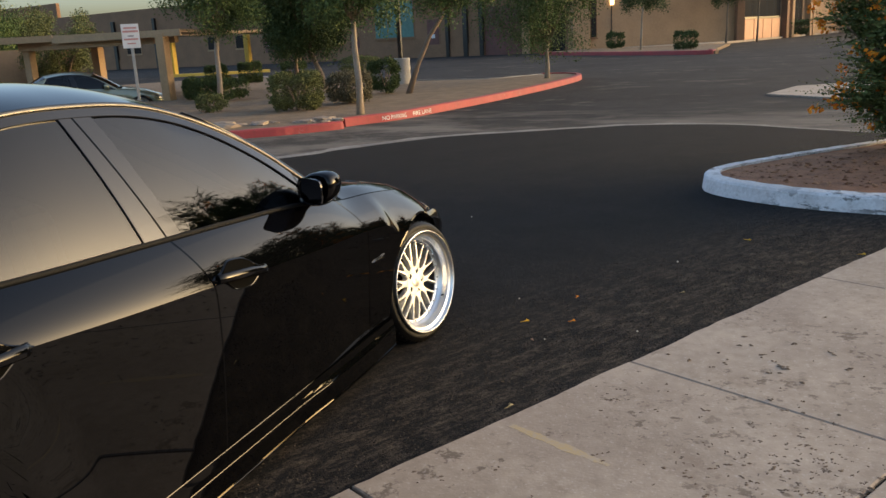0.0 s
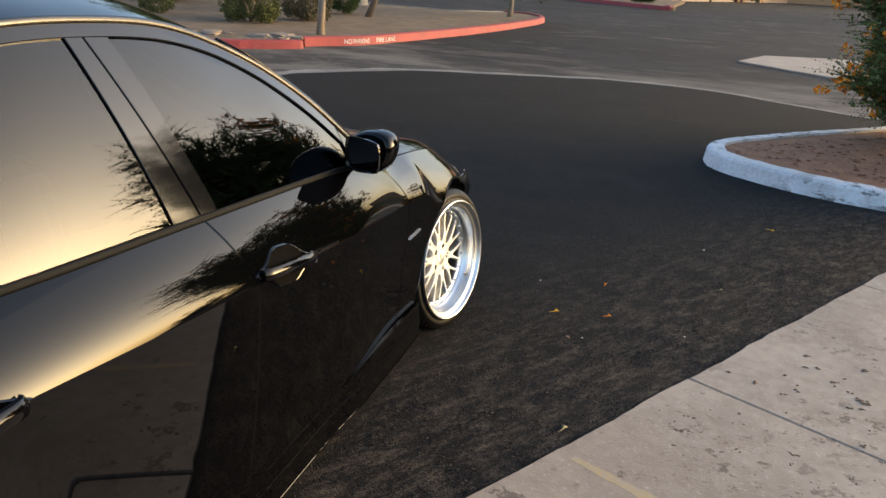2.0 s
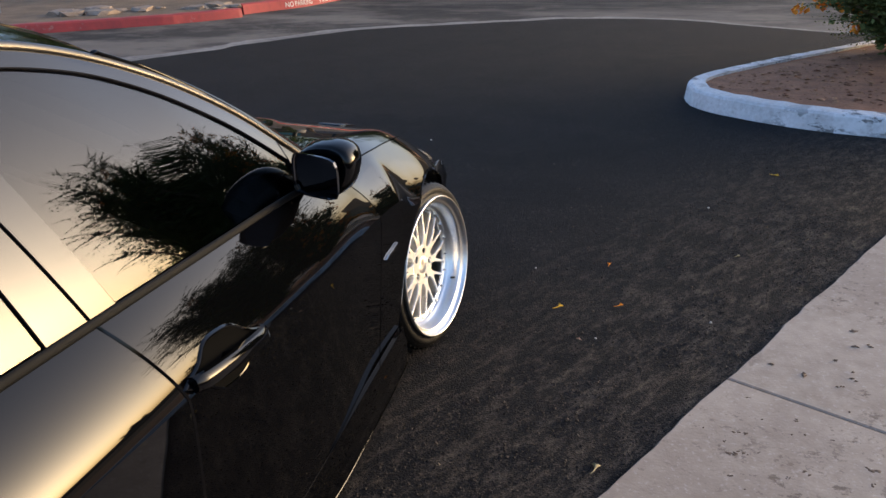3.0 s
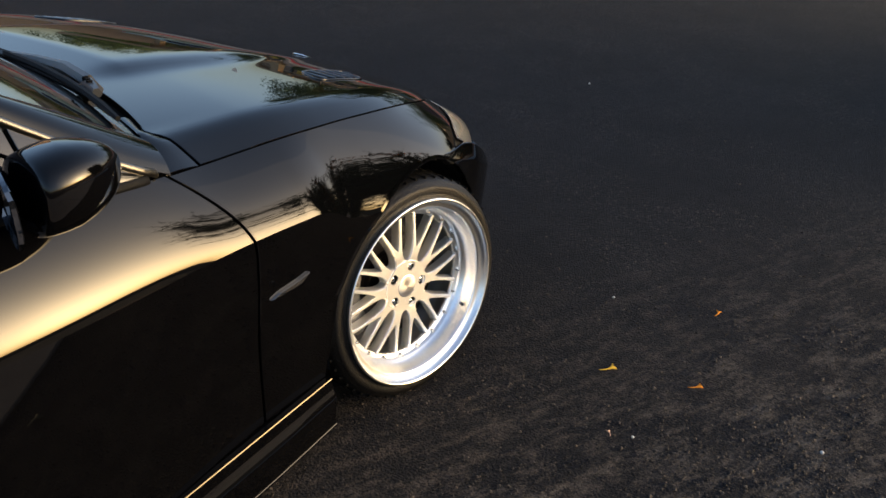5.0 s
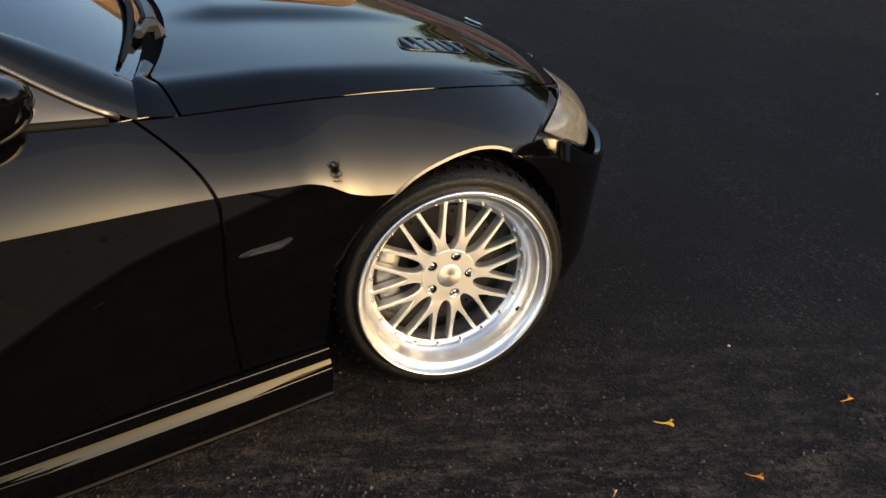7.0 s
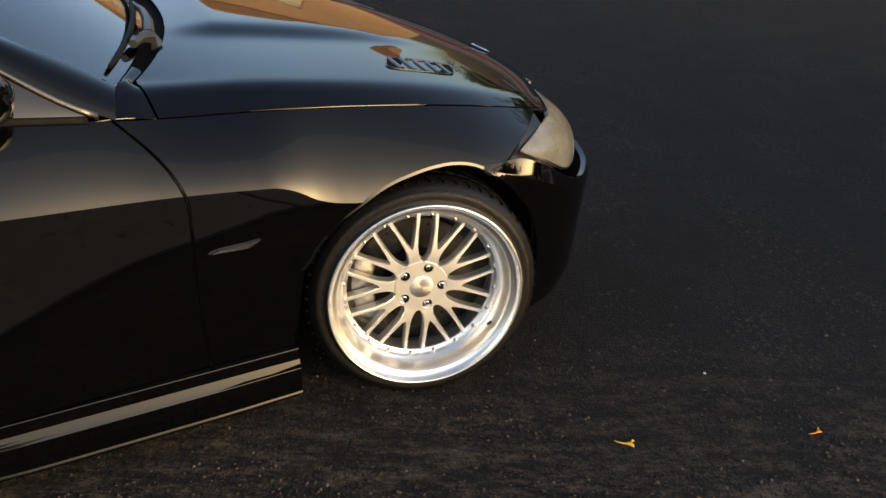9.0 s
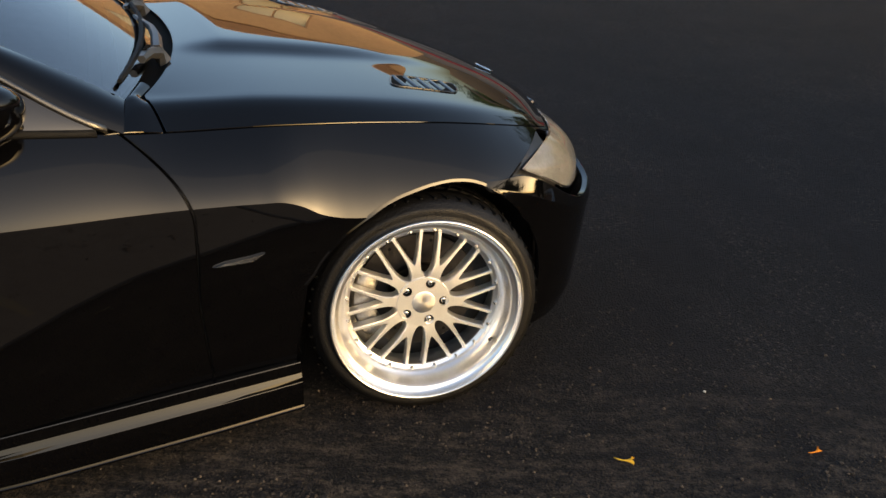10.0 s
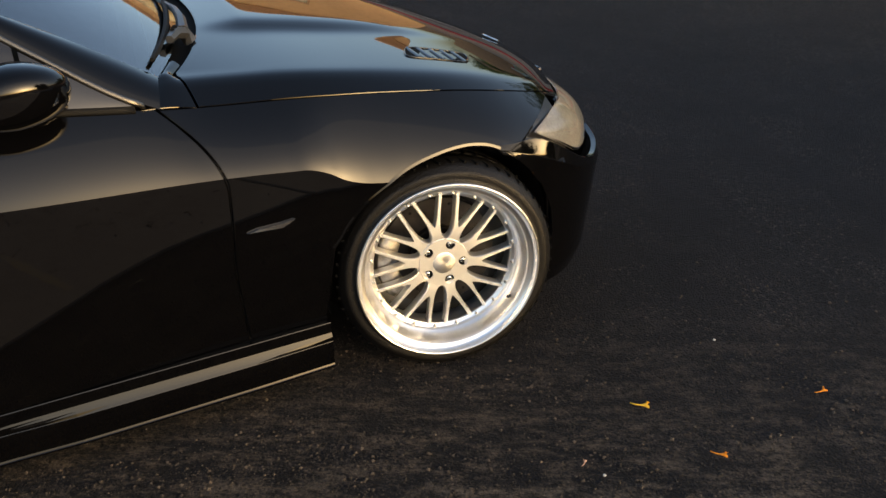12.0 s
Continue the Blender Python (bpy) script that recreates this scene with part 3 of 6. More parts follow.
def strip(fn, n, w, t):
    """A rounded strip that follows fn(a) for a in 0..1: width w across z, thickness t outwards."""
    bm = bmesh.new()
    rings = []
    for i in range(n + 1):
        p, up, out = fn(i / n)
        p, up, out = Vector(p), Vector(up).normalized(), Vector(out).normalized()
        prof = [(-0.5, 0.0), (-0.42, 0.7), (-0.2, 1.0), (0.2, 1.0), (0.42, 0.7), (0.5, 0.0)]
        rings.append([bm.verts.new(p + up * (a * w) + out * (b * t)) for a, b in prof])
    for a, b in zip(rings, rings[1:]):
        for k in range(len(a) - 1):
            bm.faces.new((a[k], b[k], b[k + 1], a[k + 1]))
    bm.faces.new(rings[0])
    bm.faces.new(rings[-1][::-1])
    bmesh.ops.recalc_face_normals(bm, faces=bm.faces)
    return bm


# plan of the nose: from the wheel arch round to the middle
nose_plan = smooth_line([(0.892, 0.15), (0.884, 0.25), (0.868, 0.35), (0.832, 0.45), (0.765, 0.545), (0.66, 0.625), (0.50, 0.685), (0.32, 0.722), (0.16, 0.742), (0.0, 0.750)], 0.02)
hood_side_u = hermite([(0, -0.555), (0.3, -0.28), (0.55, 0.0), (0.8, 0.27), (0.92, 0.42), (1.0, 0.52)])
hood_mid_u = hermite([(0, -0.42), (0.3, -0.13), (0.55, 0.14), (0.8, 0.42), (0.92, 0.58), (1.0, 0.655)])
hood_mid_z = hermite([(0, 0.852), (0.3, 0.808), (0.55, 0.760), (0.8, 0.679), (0.92, 0.620), (1.0, 0.587)])
hood_flank = hermite([(0, 0.044), (0.3, 0.036), (0.55, 0.025), (0.8, 0.014), (0.92, 0.007), (1.0, 0.001)])


def hood_point(s, t, lift=0.0):
    """s from the windscreen to the nose, t from the middle (0) to the side edge (1)."""
    us, um = hood_side_u(s), hood_mid_u(s)
    t2 = min(abs(t), 1.0)
    tail = max(0.0, 1 - s / 0.18)
    u = um + (us - 0.085 * tail - um) * t2 ** 2.2 + 0.085 * tail * max(0.0, (t2 - 0.86) / 0.14)
    w = (wb(us) - 0.003) * t2
    zs = zb(us) + 0.001
    ts = 0.925
    zsh = zs + hood_flank(s)
    top = hood_mid_z(s) + (zsh - hood_mid_z(s)) * (0.3 * (t2 / ts) ** 2 + 0.7 * (t2 / ts) ** 3)
    flank = zs + (zsh - zs) * (1 - t2) / (1 - ts)
    k = 0.006
    z = -k * math.log(math.exp(-top / k) + math.exp(-flank / k))
    k = max(0.0, min(1.0, (0.86 - s) / 0.58))
    fade = min(1.0, s / 0.12) * k * k * (3 - 2 * k)
    ridge = 0.36 + 0.05 * (1 - s)
    z += 0.018 * fade / (1 + math.exp((t2 - ridge) / 0.022))
    return Vector((w, u, z + lift))


def hood_at(w, u):
    """s, t of the place on the bonnet that lies above (w, u)."""
    s, t = 0.5, 0.5
    for _ in range(30):
        p = hood_point(s, t)
        e = 1e-3
        ps, pt = hood_point(s + e, t), hood_point(s, t + e)
        a, b, c, d = (ps.x - p.x) / e, (pt.x - p.x) / e, (ps.y - p.y) / e, (pt.y - p.y) / e
        det = a * d - b * c
        rx, ry = w - p.x, u - p.y
        s += (d * rx - b * ry) / det
        t += (a * ry - c * rx) / det
        s, t = min(max(s, 0.01), 0.99), min(max(t, 0.01), 0.99)
    return s, t


def spoke_mesh():
    """One forked spoke from the hub to the rim, axis along x, pointing up z."""
    bm = bmesh.new()
    outer = [(0.0190, 0.0580), (0.0212, 0.0655), (0.0176, 0.0690), (0.0152, 0.0735), (0.0140, 0.0800), (0.0137, 0.0880), (0.0144, 0.0970), (0.0164, 0.1080), (0.0204, 0.1230), (0.0288, 0.1510), (0.0412, 0.1850)]
    inner = [(0.0, 0.0580), (0.0, 0.0655), (0.0, 0.0690), (0.0, 0.0735), (0.0, 0.0800), (0.0, 0.0880), (0.0, 0.1035), (0.0040, 0.1110), (0.0098, 0.1245), (0.0192, 0.1505), (0.0310, 0.1870)]
    face = [0.0, 0.0, 0.0003, 0.0006, 0.0010, 0.0012, 0.0012, 0.0010, 0.0003, -0.0015, -0.0045]
    for sg in (-1, 1):
        rows = []
        for (ox, oz), (ix, iz), x in zip(outer, inner, face):
            ed = 0.0021
            mid = ix if ix == 0 else ix + ed * 0.8
            prof = [(ox + 0.0012, oz, x - 0.027), (ox, oz, x - 0.0030), (ox - ed, oz, x), (mid, iz, x)]
            prof += [(ix, iz, x - 0.0030 if ix else x), (ix, iz, x - 0.027)]
            rows.append([bm.verts.new((dx, sg * px, pz)) for px, pz, dx in prof])
        for a, b in zip(rows, rows[1:]):
            for k in range(5):
                bm.faces.new((a[k], a[k + 1], b[k + 1], b[k]))
            bm.faces.new((a[5], a[0], b[0], b[5]))
        bm.faces.new(rows[0])
        bm.faces.new(rows[-1])
    bmesh.ops.remove_doubles(bm, verts=bm.verts, dist=1e-5)
    bmesh.ops.dissolve_degenerate(bm, edges=bm.edges, dist=1e-6)
    bmesh.ops.recalc_face_normals(bm, faces=bm.faces)
    return bm


LUG_TURN = -0.36


def hub_mesh():
    """The raised round centre plate with five bored bolt pockets."""
    bm = bmesh.new()
    front, back = -0.0572, -0.088

    def loop(cy, cz, r, n, x):
        return [bm.verts.new((x, cy + r * math.cos(2 * math.pi * k / n), cz + r * math.sin(2 * math.pi * k / n))) for k in range(n)]

    def wall(p, q):
        n = len(p)
        for k in range(n):
            bm.faces.new((p[k], p[(k + 1) % n], q[(k + 1) % n], q[k]))

    rim = loop(0, 0, 0.0668, 60, front)
    edges = [bm.edges.new((rim[k], rim[(k + 1) % 60])) for k in range(60)]
    for k in range(5):
        a = 2 * math.pi * k / 5 + LUG_TURN
        cy, cz = -0.0525 * math.sin(a), 0.0525 * math.cos(a)
        mouth = loop(cy, cz, 0.0128, 20, front)
        edges += [bm.edges.new((mouth[j], mouth[(j + 1) % 20])) for j in range(20)]
        deep = loop(cy, cz, 0.0124, 20, front - 0.004)
        wall(mouth, deep)
    bmesh.ops.triangle_fill(bm, use_beauty=True, edges=edges)
    r2 = loop(0, 0, 0.0676, 60, front - 0.0022)
    r3 = loop(0, 0, 0.0684, 60, front - 0.0045)
    r4 = loop(0, 0, 0.0688, 60, back)
    for p, q in ((rim, r2), (r2, r3), (r3, r4)):
        wall(p, q)
    bm.faces.new(r4)
    bmesh.ops.recalc_face_normals(bm, faces=bm.faces)
    return bm


RIM_R, TYRE_R = 0.243, 0.2905


def build_wheel(parent, place, side=1, steer=0.0, camber=0.0, detailed=True):
    """A deep-dish cross-spoke wheel; x is its axle, the rim's outer lip lies at x 0."""
    tilt = pose(*place, 0, 0, 0) @ pose(0, 0, 0, 0, 0, steer) @ pose(0, 0, 0, 0, -camber, 0)
    if side < 0:
        tilt = Matrix.Translation(place) @ pose(0, 0, 0, 0, 0, 180 + steer) @ pose(0, 0, 0, 0, -camber, 0)
    tyre = part("wheel", lathe([(0.236, -0.006), (0.2425, -0.005), (0.247, -0.010), (0.253, -0.0085), (0.262, -0.0075), (0.2695, -0.0100), (0.2705, -0.0118), (0.277, -0.0165), (0.2835, -0.026), (0.2880, -0.040), (TYRE_R, -0.058), (TYRE_R, -0.085), (0.286, -0.0855), (0.286, -0.0925), (TYRE_R, -0.093), (TYRE_R, -0.125), (0.286, -0.1255), (0.286, -0.1325), (TYRE_R, -0.133), (TYRE_R, -0.165), (0.286, -0.19), (0.272, -0.205), (0.25, -0.212), (0.236, -0.208)], 96), rubber, parent, "low-profile black tyre on a deep-dish silver cross-spoke wheel", True)
    tyre.matrix_basis = tilt @ Matrix.Scale(1.016, 4)
    # solid dark boxes at the tread surface paint the shade of its sipes
    for x0, x1, hw, top, sk in ((-0.060, -0.030, 0.0028, -0.0004, 0.35), (-0.128, -0.090, 0.0022, 0.0004, -0.4)):
        groove = boxed(x0, x1, -hw, hw, TYRE_R - 0.012, TYRE_R + top, 0.0, Matrix.Rotation(sk, 4, "Z"))
        gm = bpy.data.meshes.new("tread_sipe")
        groove.to_mesh(gm)
        groove.free()
        gm.materials.append(gap_shade_black)
        for k in range(56 if detailed else 0):
            o = new("tread_sipe", gm)
            o.parent = tyre
            o.rotation_euler = (2 * math.pi * k / 56, 0, 0)
    rim = part("rim", lathe([(0.233, -0.012), (0.240, -0.007), (0.2425, -0.002), (RIM_R, 0.002), (0.2415, 0.0055), (0.2385, 0.006), (0.2365, 0.003), (0.235, -0.001), (0.232, -0.007), (0.2275, -0.011), (0.2225, -0.0125), (0.2195, -0.013), (0.2175, -0.016), (0.215, -0.026), (0.2125, -0.036), (0.209, -0.0455), (0.2055, -0.0515), (0.2020, -0.0555), (0.2000, -0.0575), (0.1985, -0.062), (0.1965, -0.066), (0.188, -0.067), (0.1855, -0.069), (0.1855, -0.080), (0.200, -0.12), (0.215, -0.19), (0.236, -0.205)], 120), polished, tyre, "polished stepped aluminium lip", True)
    part("hub", hub_mesh(), satin_silver, tyre, "satin silver wheel centre with bored bolt pockets", 25)
    part("centre_cap", lathe([(0.0005, -0.0548), (0.010, -0.0548), (0.0270, -0.0550), (0.0292, -0.0558), (0.030, -0.059)], 48), brushed_cap, tyre, "brushed round centre cap", 25)
    sm = spoke_mesh()
    bmesh.ops.translate(sm, vec=(-0.060, 0, 0), verts=sm.verts)
    me = bpy.data.meshes.new("spoke")
    sm.to_mesh(me)
    sm.free()
    me.materials.append(satin_silver)
    for k in range(10):
        o = new("spoke", me)
        o.parent = tyre
        o.rotation_euler = (2 * math.pi * (k + 0.5) / 10 - 0.113, 0, 0)
    lug = lathe([(0.0005, -0.0610), (0.0045, -0.0608), (0.0072, -0.0625), (0.0080, -0.0660), (0.0080, -0.078)], 12)
    lug_me = bpy.data.meshes.new("lug_bolt")
    lug.to_mesh(lug_me)
    lug.free()
    lug_me.shade_smooth()
    lug_me.materials.append(silver_trim)
    for k in range(5):
        a = 2 * math.pi * k / 5 + LUG_TURN
        o = new("lug_bolt", lug_me)
        o.parent = tyre
        o.location = (0, -0.0525 * math.sin(a), 0.0525 * math.cos(a))
        bm = lathe([(0.0123, -0.0610), (0.0118, -0.078), (0.0005, -0.0785)], 20)
        bmesh.ops.translate(bm, vec=o.location, verts=bm.verts)
        part("lug_pocket", bm, dark_metal, tyre, smooth=40)
    rb = lathe([(0.0005, 0.0100), (0.0022, 0.0096), (0.0024, 0.0050), (0.0045, 0.0046), (0.0048, 0.0)], 8)
    rb_me = bpy.data.meshes.new("rim_bolt")
    rb.to_mesh(rb_me)
    rb.free()
    rb_me.materials.append(silver_trim)
    for k in range(20):
        a = 2 * math.pi * (k + 0.5) / 20
        o = new("rim_bolt", rb_me)
        o.parent = tyre
        o.location = (-0.066, -0.1925 * math.sin(a), 0.1925 * math.cos(a))
    bm = bmesh.new()
    tube(bm, [(-0.040, 0, 0.2115), (-0.030, 0, 0.203), (-0.022, 0, 0.198)], [0.004, 0.0036, 0.0042], 8)
    v = part("valve_stem", bm, trim_black, tyre)
    v.rotation_euler = (math.radians(-124), 0, 0)
    disc = part("brake_disc", lathe([(0.03, -0.112), (0.078, -0.112), (0.080, -0.118), (0.080, -0.128), (0.155, -0.128), (0.157, -0.130), (0.157, -0.150), (0.06, -0.150)], 60), disc_metal, tyre, "grey steel brake disc", False)
    # black caps on the uncut disc face, painting the dark of drilled holes
    hole = lathe([(0.0005, -0.1275), (0.0042, -0.1275), (0.0045, -0.129)], 8)
    hm = bpy.data.meshes.new("disc_hole")
    hole.to_mesh(hm)
    hole.free()
    hm.materials.append(gap_shade_black)
    for k in range(24 if detailed else 0):
        a, r = 2 * math.pi * k / 24, (0.100, 0.120, 0.140)[k % 3]
        o = new("disc_hole", hm)
        o.parent = disc
        o.location = (0, -r * math.sin(a), r * math.cos(a))
    bm = bmesh.new()
    rows = []
    for k in range(13):
        a = math.radians(-34 + 68 * k / 12)
        e = 0.006 if k in (0, 12) else 0.0
        rows.append([bm.verts.new((x, -r * math.sin(a), r * math.cos(a))) for r, x in ((0.116 + e, -0.150), (0.116 + e, -0.104 - e), (0.122, -0.098 - e), (0.150, -0.094 - e), (0.168 - e, -0.098 - e), (0.173 - e, -0.108), (0.173 - e, -0.150))])
    for p, q in zip(rows, rows[1:]):
        for j in range(7):
            bm.faces.new((p[j], p[(j + 1) % 7], q[(j + 1) % 7], q[j]))
    bm.faces.new(rows[0])
    bm.faces.new(rows[-1])
    bmesh.ops.recalc_face_normals(bm, faces=bm.faces)
    cal = part("brake_caliper", bm, caliper_metal, tyre, "bare metal brake caliper", 40)
    cal.rotation_euler = (math.radians(95), 0, 0)
    part("wheel_back", lathe([(0.0005, -0.165), (0.232, -0.165)], 40), trim_black, tyre)
    return tyre


def build_saloon(place, rz, paint, label, full=True, steer=0.0):
    car = thing("car", place, rz, label, "car")
    zsill = lambda u: SILL
    zbelt = lambda u: zb(u)
    e = 0.003
    # doors
    f0 = lambda z: gap_mid(z) + 0.004
    f1 = lambda z: gap_front(z) - 0.004
    r0 = lambda z: gap_rear(z) + 0.004
    r1 = lambda z: gap_mid(z) - 0.004
    fd = both("front_door", lambda: grid(body_patch(f0, f1, 44, 40, zsill, zbelt), 44, 40, edge=e), paint, car, "", 9)
    rd = both("rear_door", lambda: grid(body_patch(r0, r1, 64, 70, lambda u: max(SILL, arch(u, -2.76, 0.36)), zbelt), 64, 70, edge=e), paint, car, "", 12)

    fender_low = hermite([(0.14, 0.605), (0.165, 0.580), (0.22, 0.586), (0.288, 0.604), (0.40, 0.622), (0.50, 0.616)])

    def fender():
        def fn(a, b):
            # u runs from the door gap to the lamp; the lower edge follows the arch
            uu = -0.54 + 1.055 * a
            u = uu
            for _ in range(4):
                lo = max(SILL, arch(u, 0.0))
                hi = zb(u) - 0.0015
                if u > 0.145:
                    lo = fender_low(u)
                lo = min(lo, hi - 0.003)
                c = min(max(zc(u), lo + 0.0015), hi - 0.001)
                f = 26 / 44
                z = lo + (c - lo) * b / f if b < f else c + (hi - c) * (b - f) / (1 - f)
                if a < 0.5:
                    k = max(0.0, 1 - (uu + 0.54) / 0.35)
                    u = uu + (gap_front(z) + 0.004 + 0.54) * k
            return Vector((side_w(u, z), u, z))

        bm = grid(fn, 150, 44, edge=0.001)
        # the rolled lip of the wheel arch
        lip = []
        for k in range(41):
            uu = -0.336 + 0.490 * (k / 40) ** 0.8
            zz = front_arch(uu)
            lip.append((uu, zz))
        rows = []
        for uu, zz in lip:
            w = side_w(uu, zz)
            d = math.hypot(uu, zz - 0.302)
            cu, cz = uu / d, (zz - 0.302) / d
            rows.append([bm.verts.new((w + dx, uu + cu * dr, zz + cz * dr)) for dx, dr in ((-0.001, 0.007), (0.0014, 0.0005), (0.0010, -0.004), (-0.010, -0.007), (-0.05, -0.005))])
        for p, q in zip(rows, rows[1:]):
            for k in range(4):
                bm.faces.new((p[k], p[k + 1], q[k + 1], q[k]))
        return bm

    both("front_fender", fender, paint, car, "", 11)

    # dark tube laid on the joint paints the shade in the bumper gap
    def bumper_gap():
        pts = [(side_w(u, fender_low(u)) - 0.001, u, fender_low(u) - 0.002) for u in [0.150 + 0.145 * k / 12 for k in range(13)]]
        return tube(bmesh.new(), pts, [0.0034] * 13, 6)

    both("bumper_gap_shade", bumper_gap, gap_shade_black, car)

    def quarter():
        def fn(a, b):
            uu = -2.70 - 1.0 * a
            lo = max(0.24, arch(uu, -2.76))
            c, hi = zc(uu), zb(uu)
            z = lo + (c - lo) * b / 0.6 if b <= 0.6 else c + (hi - c) * (b - 0.6) / 0.4
            u = uu
            if a < 0.3:
                u = uu + (gap_rear(z) - 0.004 + 2.70) * (1 - a / 0.3)
                if arch(u, -2.76) > z:
                    z = min(arch(u, -2.76), hi - 0.01)
            return Vector((side_w(u, z), u, z))

        return grid(fn, 80, 60, flip=True, edge=e)

    both("rear_quarter", quarter, paint, car, "", 14)
    # side skirts
    def skirt_profile(u):
        """The slanting upper face twists upright towards both ends."""
        top = [(0.860, 0.2195), (0.8735, 0.2190), (0.8745, 0.217), (0.8735, 0.2125), (0.8742, 0.2050), (0.8758, 0.1890)]
        full = min(0.55 + 2.4 * max(0.0, -0.335 - u), 1.0, max(0.0, (u + 1.14) / 0.2)) * 4
        w, z = top[-1]
        face = []
        for k, tilt in enumerate((22.0, 22.8, 23.8, 25.5)):
            dz = 0.005 if k == 0 else 0.006
            w += dz * math.tan(math.radians(tilt)) * min(1.0, max(0.0, full - k))
            z -= dz
            face.append((w, z))
        low = [(w + 0.0007, 0.1645), (w + 0.0001, 0.1625), (w + 0.0021, 0.140), (w - 0.0004, 0.118), (w - 0.0014, 0.096), (w + 0.0002, 0.0920), (w + 0.0014, 0.0905), (w + 0.0016, 0.086), (0.86, 0.083)]
        return top + face + low

    def skirt():
        bm = bmesh.new()
        rows = []
        for i in range(31):
            u = -0.335 - 2.06 * i / 30
            rows.append([bm.verts.new((w, u, z)) for w, z in skirt_profile(u)])
        for p, q in zip(rows, rows[1:]):
            for k in range(len(p) - 1):
                bm.faces.new((p[k], q[k], q[k + 1], p[k + 1]))
        for r in (rows[0], rows[-1]):
            bm.faces.new(r)
        bmesh.ops.recalc_face_normals(bm, faces=bm.faces)
        return bm

    both("side_skirt", skirt, paint, car, "", False)
    # bonnet
    def bonnet():
        return grid(lambda a, b: hood_point(a, 1 - 2 * b) if b <= 0.5 else (lambda p: Vector((-p.x, p.y, p.z)))(hood_point(a, 2 * b - 1)), 60, 80, edge=0.001)

    hood = part("bonnet", bonnet(), paint, car, "", 32)
    # louvred vents on the uncut bonnet; a black sheet paints the openings' shade
    for sg in (1, -1):
        bm = bmesh.new()

        def vp(k, q, lift=0.0):
            w = 0.468 + 0.106 * q - 0.012 * k
            u = 0.078 - 0.045 * q + 0.200 * k
            s, t = hood_at(w, u)
            p = hood_point(s, t, lift)
            return Vector((p.x * sg, p.y, p.z))

        c = [vp(0.5 + 0.5 * math.copysign(abs(math.cos(x)) ** 0.35, math.cos(x)), 0.5 + 0.5 * math.copysign(abs(math.sin(x)) ** 0.45, math.sin(x)), 0.0012) for x in [2 * math.pi * i / 40 for i in range(40)]]
        f = bm.faces.new([bm.verts.new(p) for p in c])
        if f.normal.z < 0:
            f.normal_flip()
        vent = part("bonnet_vent", bm, gap_shade_black, hood, "black sheet painting the dark openings of the louvred bonnet vent")
        bm = bmesh.new()
        tube(bm, c + [c[0]], [0.0024] * 41, 6)
        part("vent_rim", bm, gloss_black, vent, smooth=True)
        for i in range(5):
            k = 0.12 + 0.185 * i
            rows = []
            bm = bmesh.new()
            for q in (0.08, 0.35, 0.65, 0.92):
                sh = 0.22 * (q - 0.5)
                rows.append([bm.verts.new(vp(min(max(k + sh + dk, 0.02), 0.98), q, dz)) for dk, dz in ((-0.035, 0.0013), (-0.02, 0.0035), (0.02, 0.0045), (0.055, 0.0025), (0.03, 0.0013))])
            for a, b in zip(rows, rows[1:]):
                for j in range(4):
                    bm.faces.new((a[j], b[j], b[j + 1], a[j + 1]))
            bmesh.ops.recalc_face_normals(bm, faces=bm.faces)
            part("louvre", bm, gloss_black, vent, smooth=True)
    # roof, pillars

    def roof():
        def fn(a, b):
            u = -1.30 - 1.15 * a
            s = 1 - 2 * b
            bow = 0.11 * (1 - s * s)
            uu = u + (bow if a < 0.5 else -bow) * abs(1 - 2 * a)
            w = wg(u) * s
            z = zg(u) + 0.004 + 0.075 * (1 - abs(s) ** 2.6)
            return Vector((w, uu, z))

        return grid(fn, 40, 40, flip=True, edge=0.001)

    part("roof", roof(), paint, car, "", 32)

    def windscreen():
        def fn(a, b):
            s = 1 - 2 * b
            ub = -0.62 + 0.15 * (1 - s * s)
            zb_ = 0.855 + 0.006 * (1 - s * s)
            wb_ = 0.705 * s
            ut = -1.30 + 0.11 * (1 - s * s)
            wt, zt = wg(-1.30) * s * 0.985, zg(-1.30) + 0.004 + 0.075 * (1 - abs(s) ** 2.6)
            k = a
            return Vector((wb_ + (wt - wb_) * k, ub + (ut - ub) * k, zb_ + (zt - zb_) * k + 0.02 * 4 * k * (1 - k)))

        return grid(fn, 24, 36, flip=True, edge=0.001, depth=0.004)

    part("windscreen", windscreen(), wind_glass, car, "clear windscreen mirroring the sky", 30)

    def a_pillar():
        # painted strip between the windscreen's side and the door frame
        def fn(a, b):
            u = -0.60 - 0.72 * a
            k = a
            p = Vector((0.705 + (wg(-1.30) * 0.985 - 0.705) * k, -0.62 + (-1.30 + 0.62) * k, 0.857 + (zg(-1.30) + 0.004 - 0.857) * k + 0.02 * 4 * k * (1 - k)))
            ug = -0.64 - 0.70 * a
            q = Vector((wg(ug), ug, zg(ug) + 0.004))
            m = p.lerp(q, b)
            m.z += 0.012 * 4 * b * (1 - b)
            m.x += 0.010 * 4 * b * (1 - b)
            return m

        return grid(fn, 30, 8, edge=0.001, depth=0.006)

    both("a_pillar", a_pillar, paint, car, "", 32)

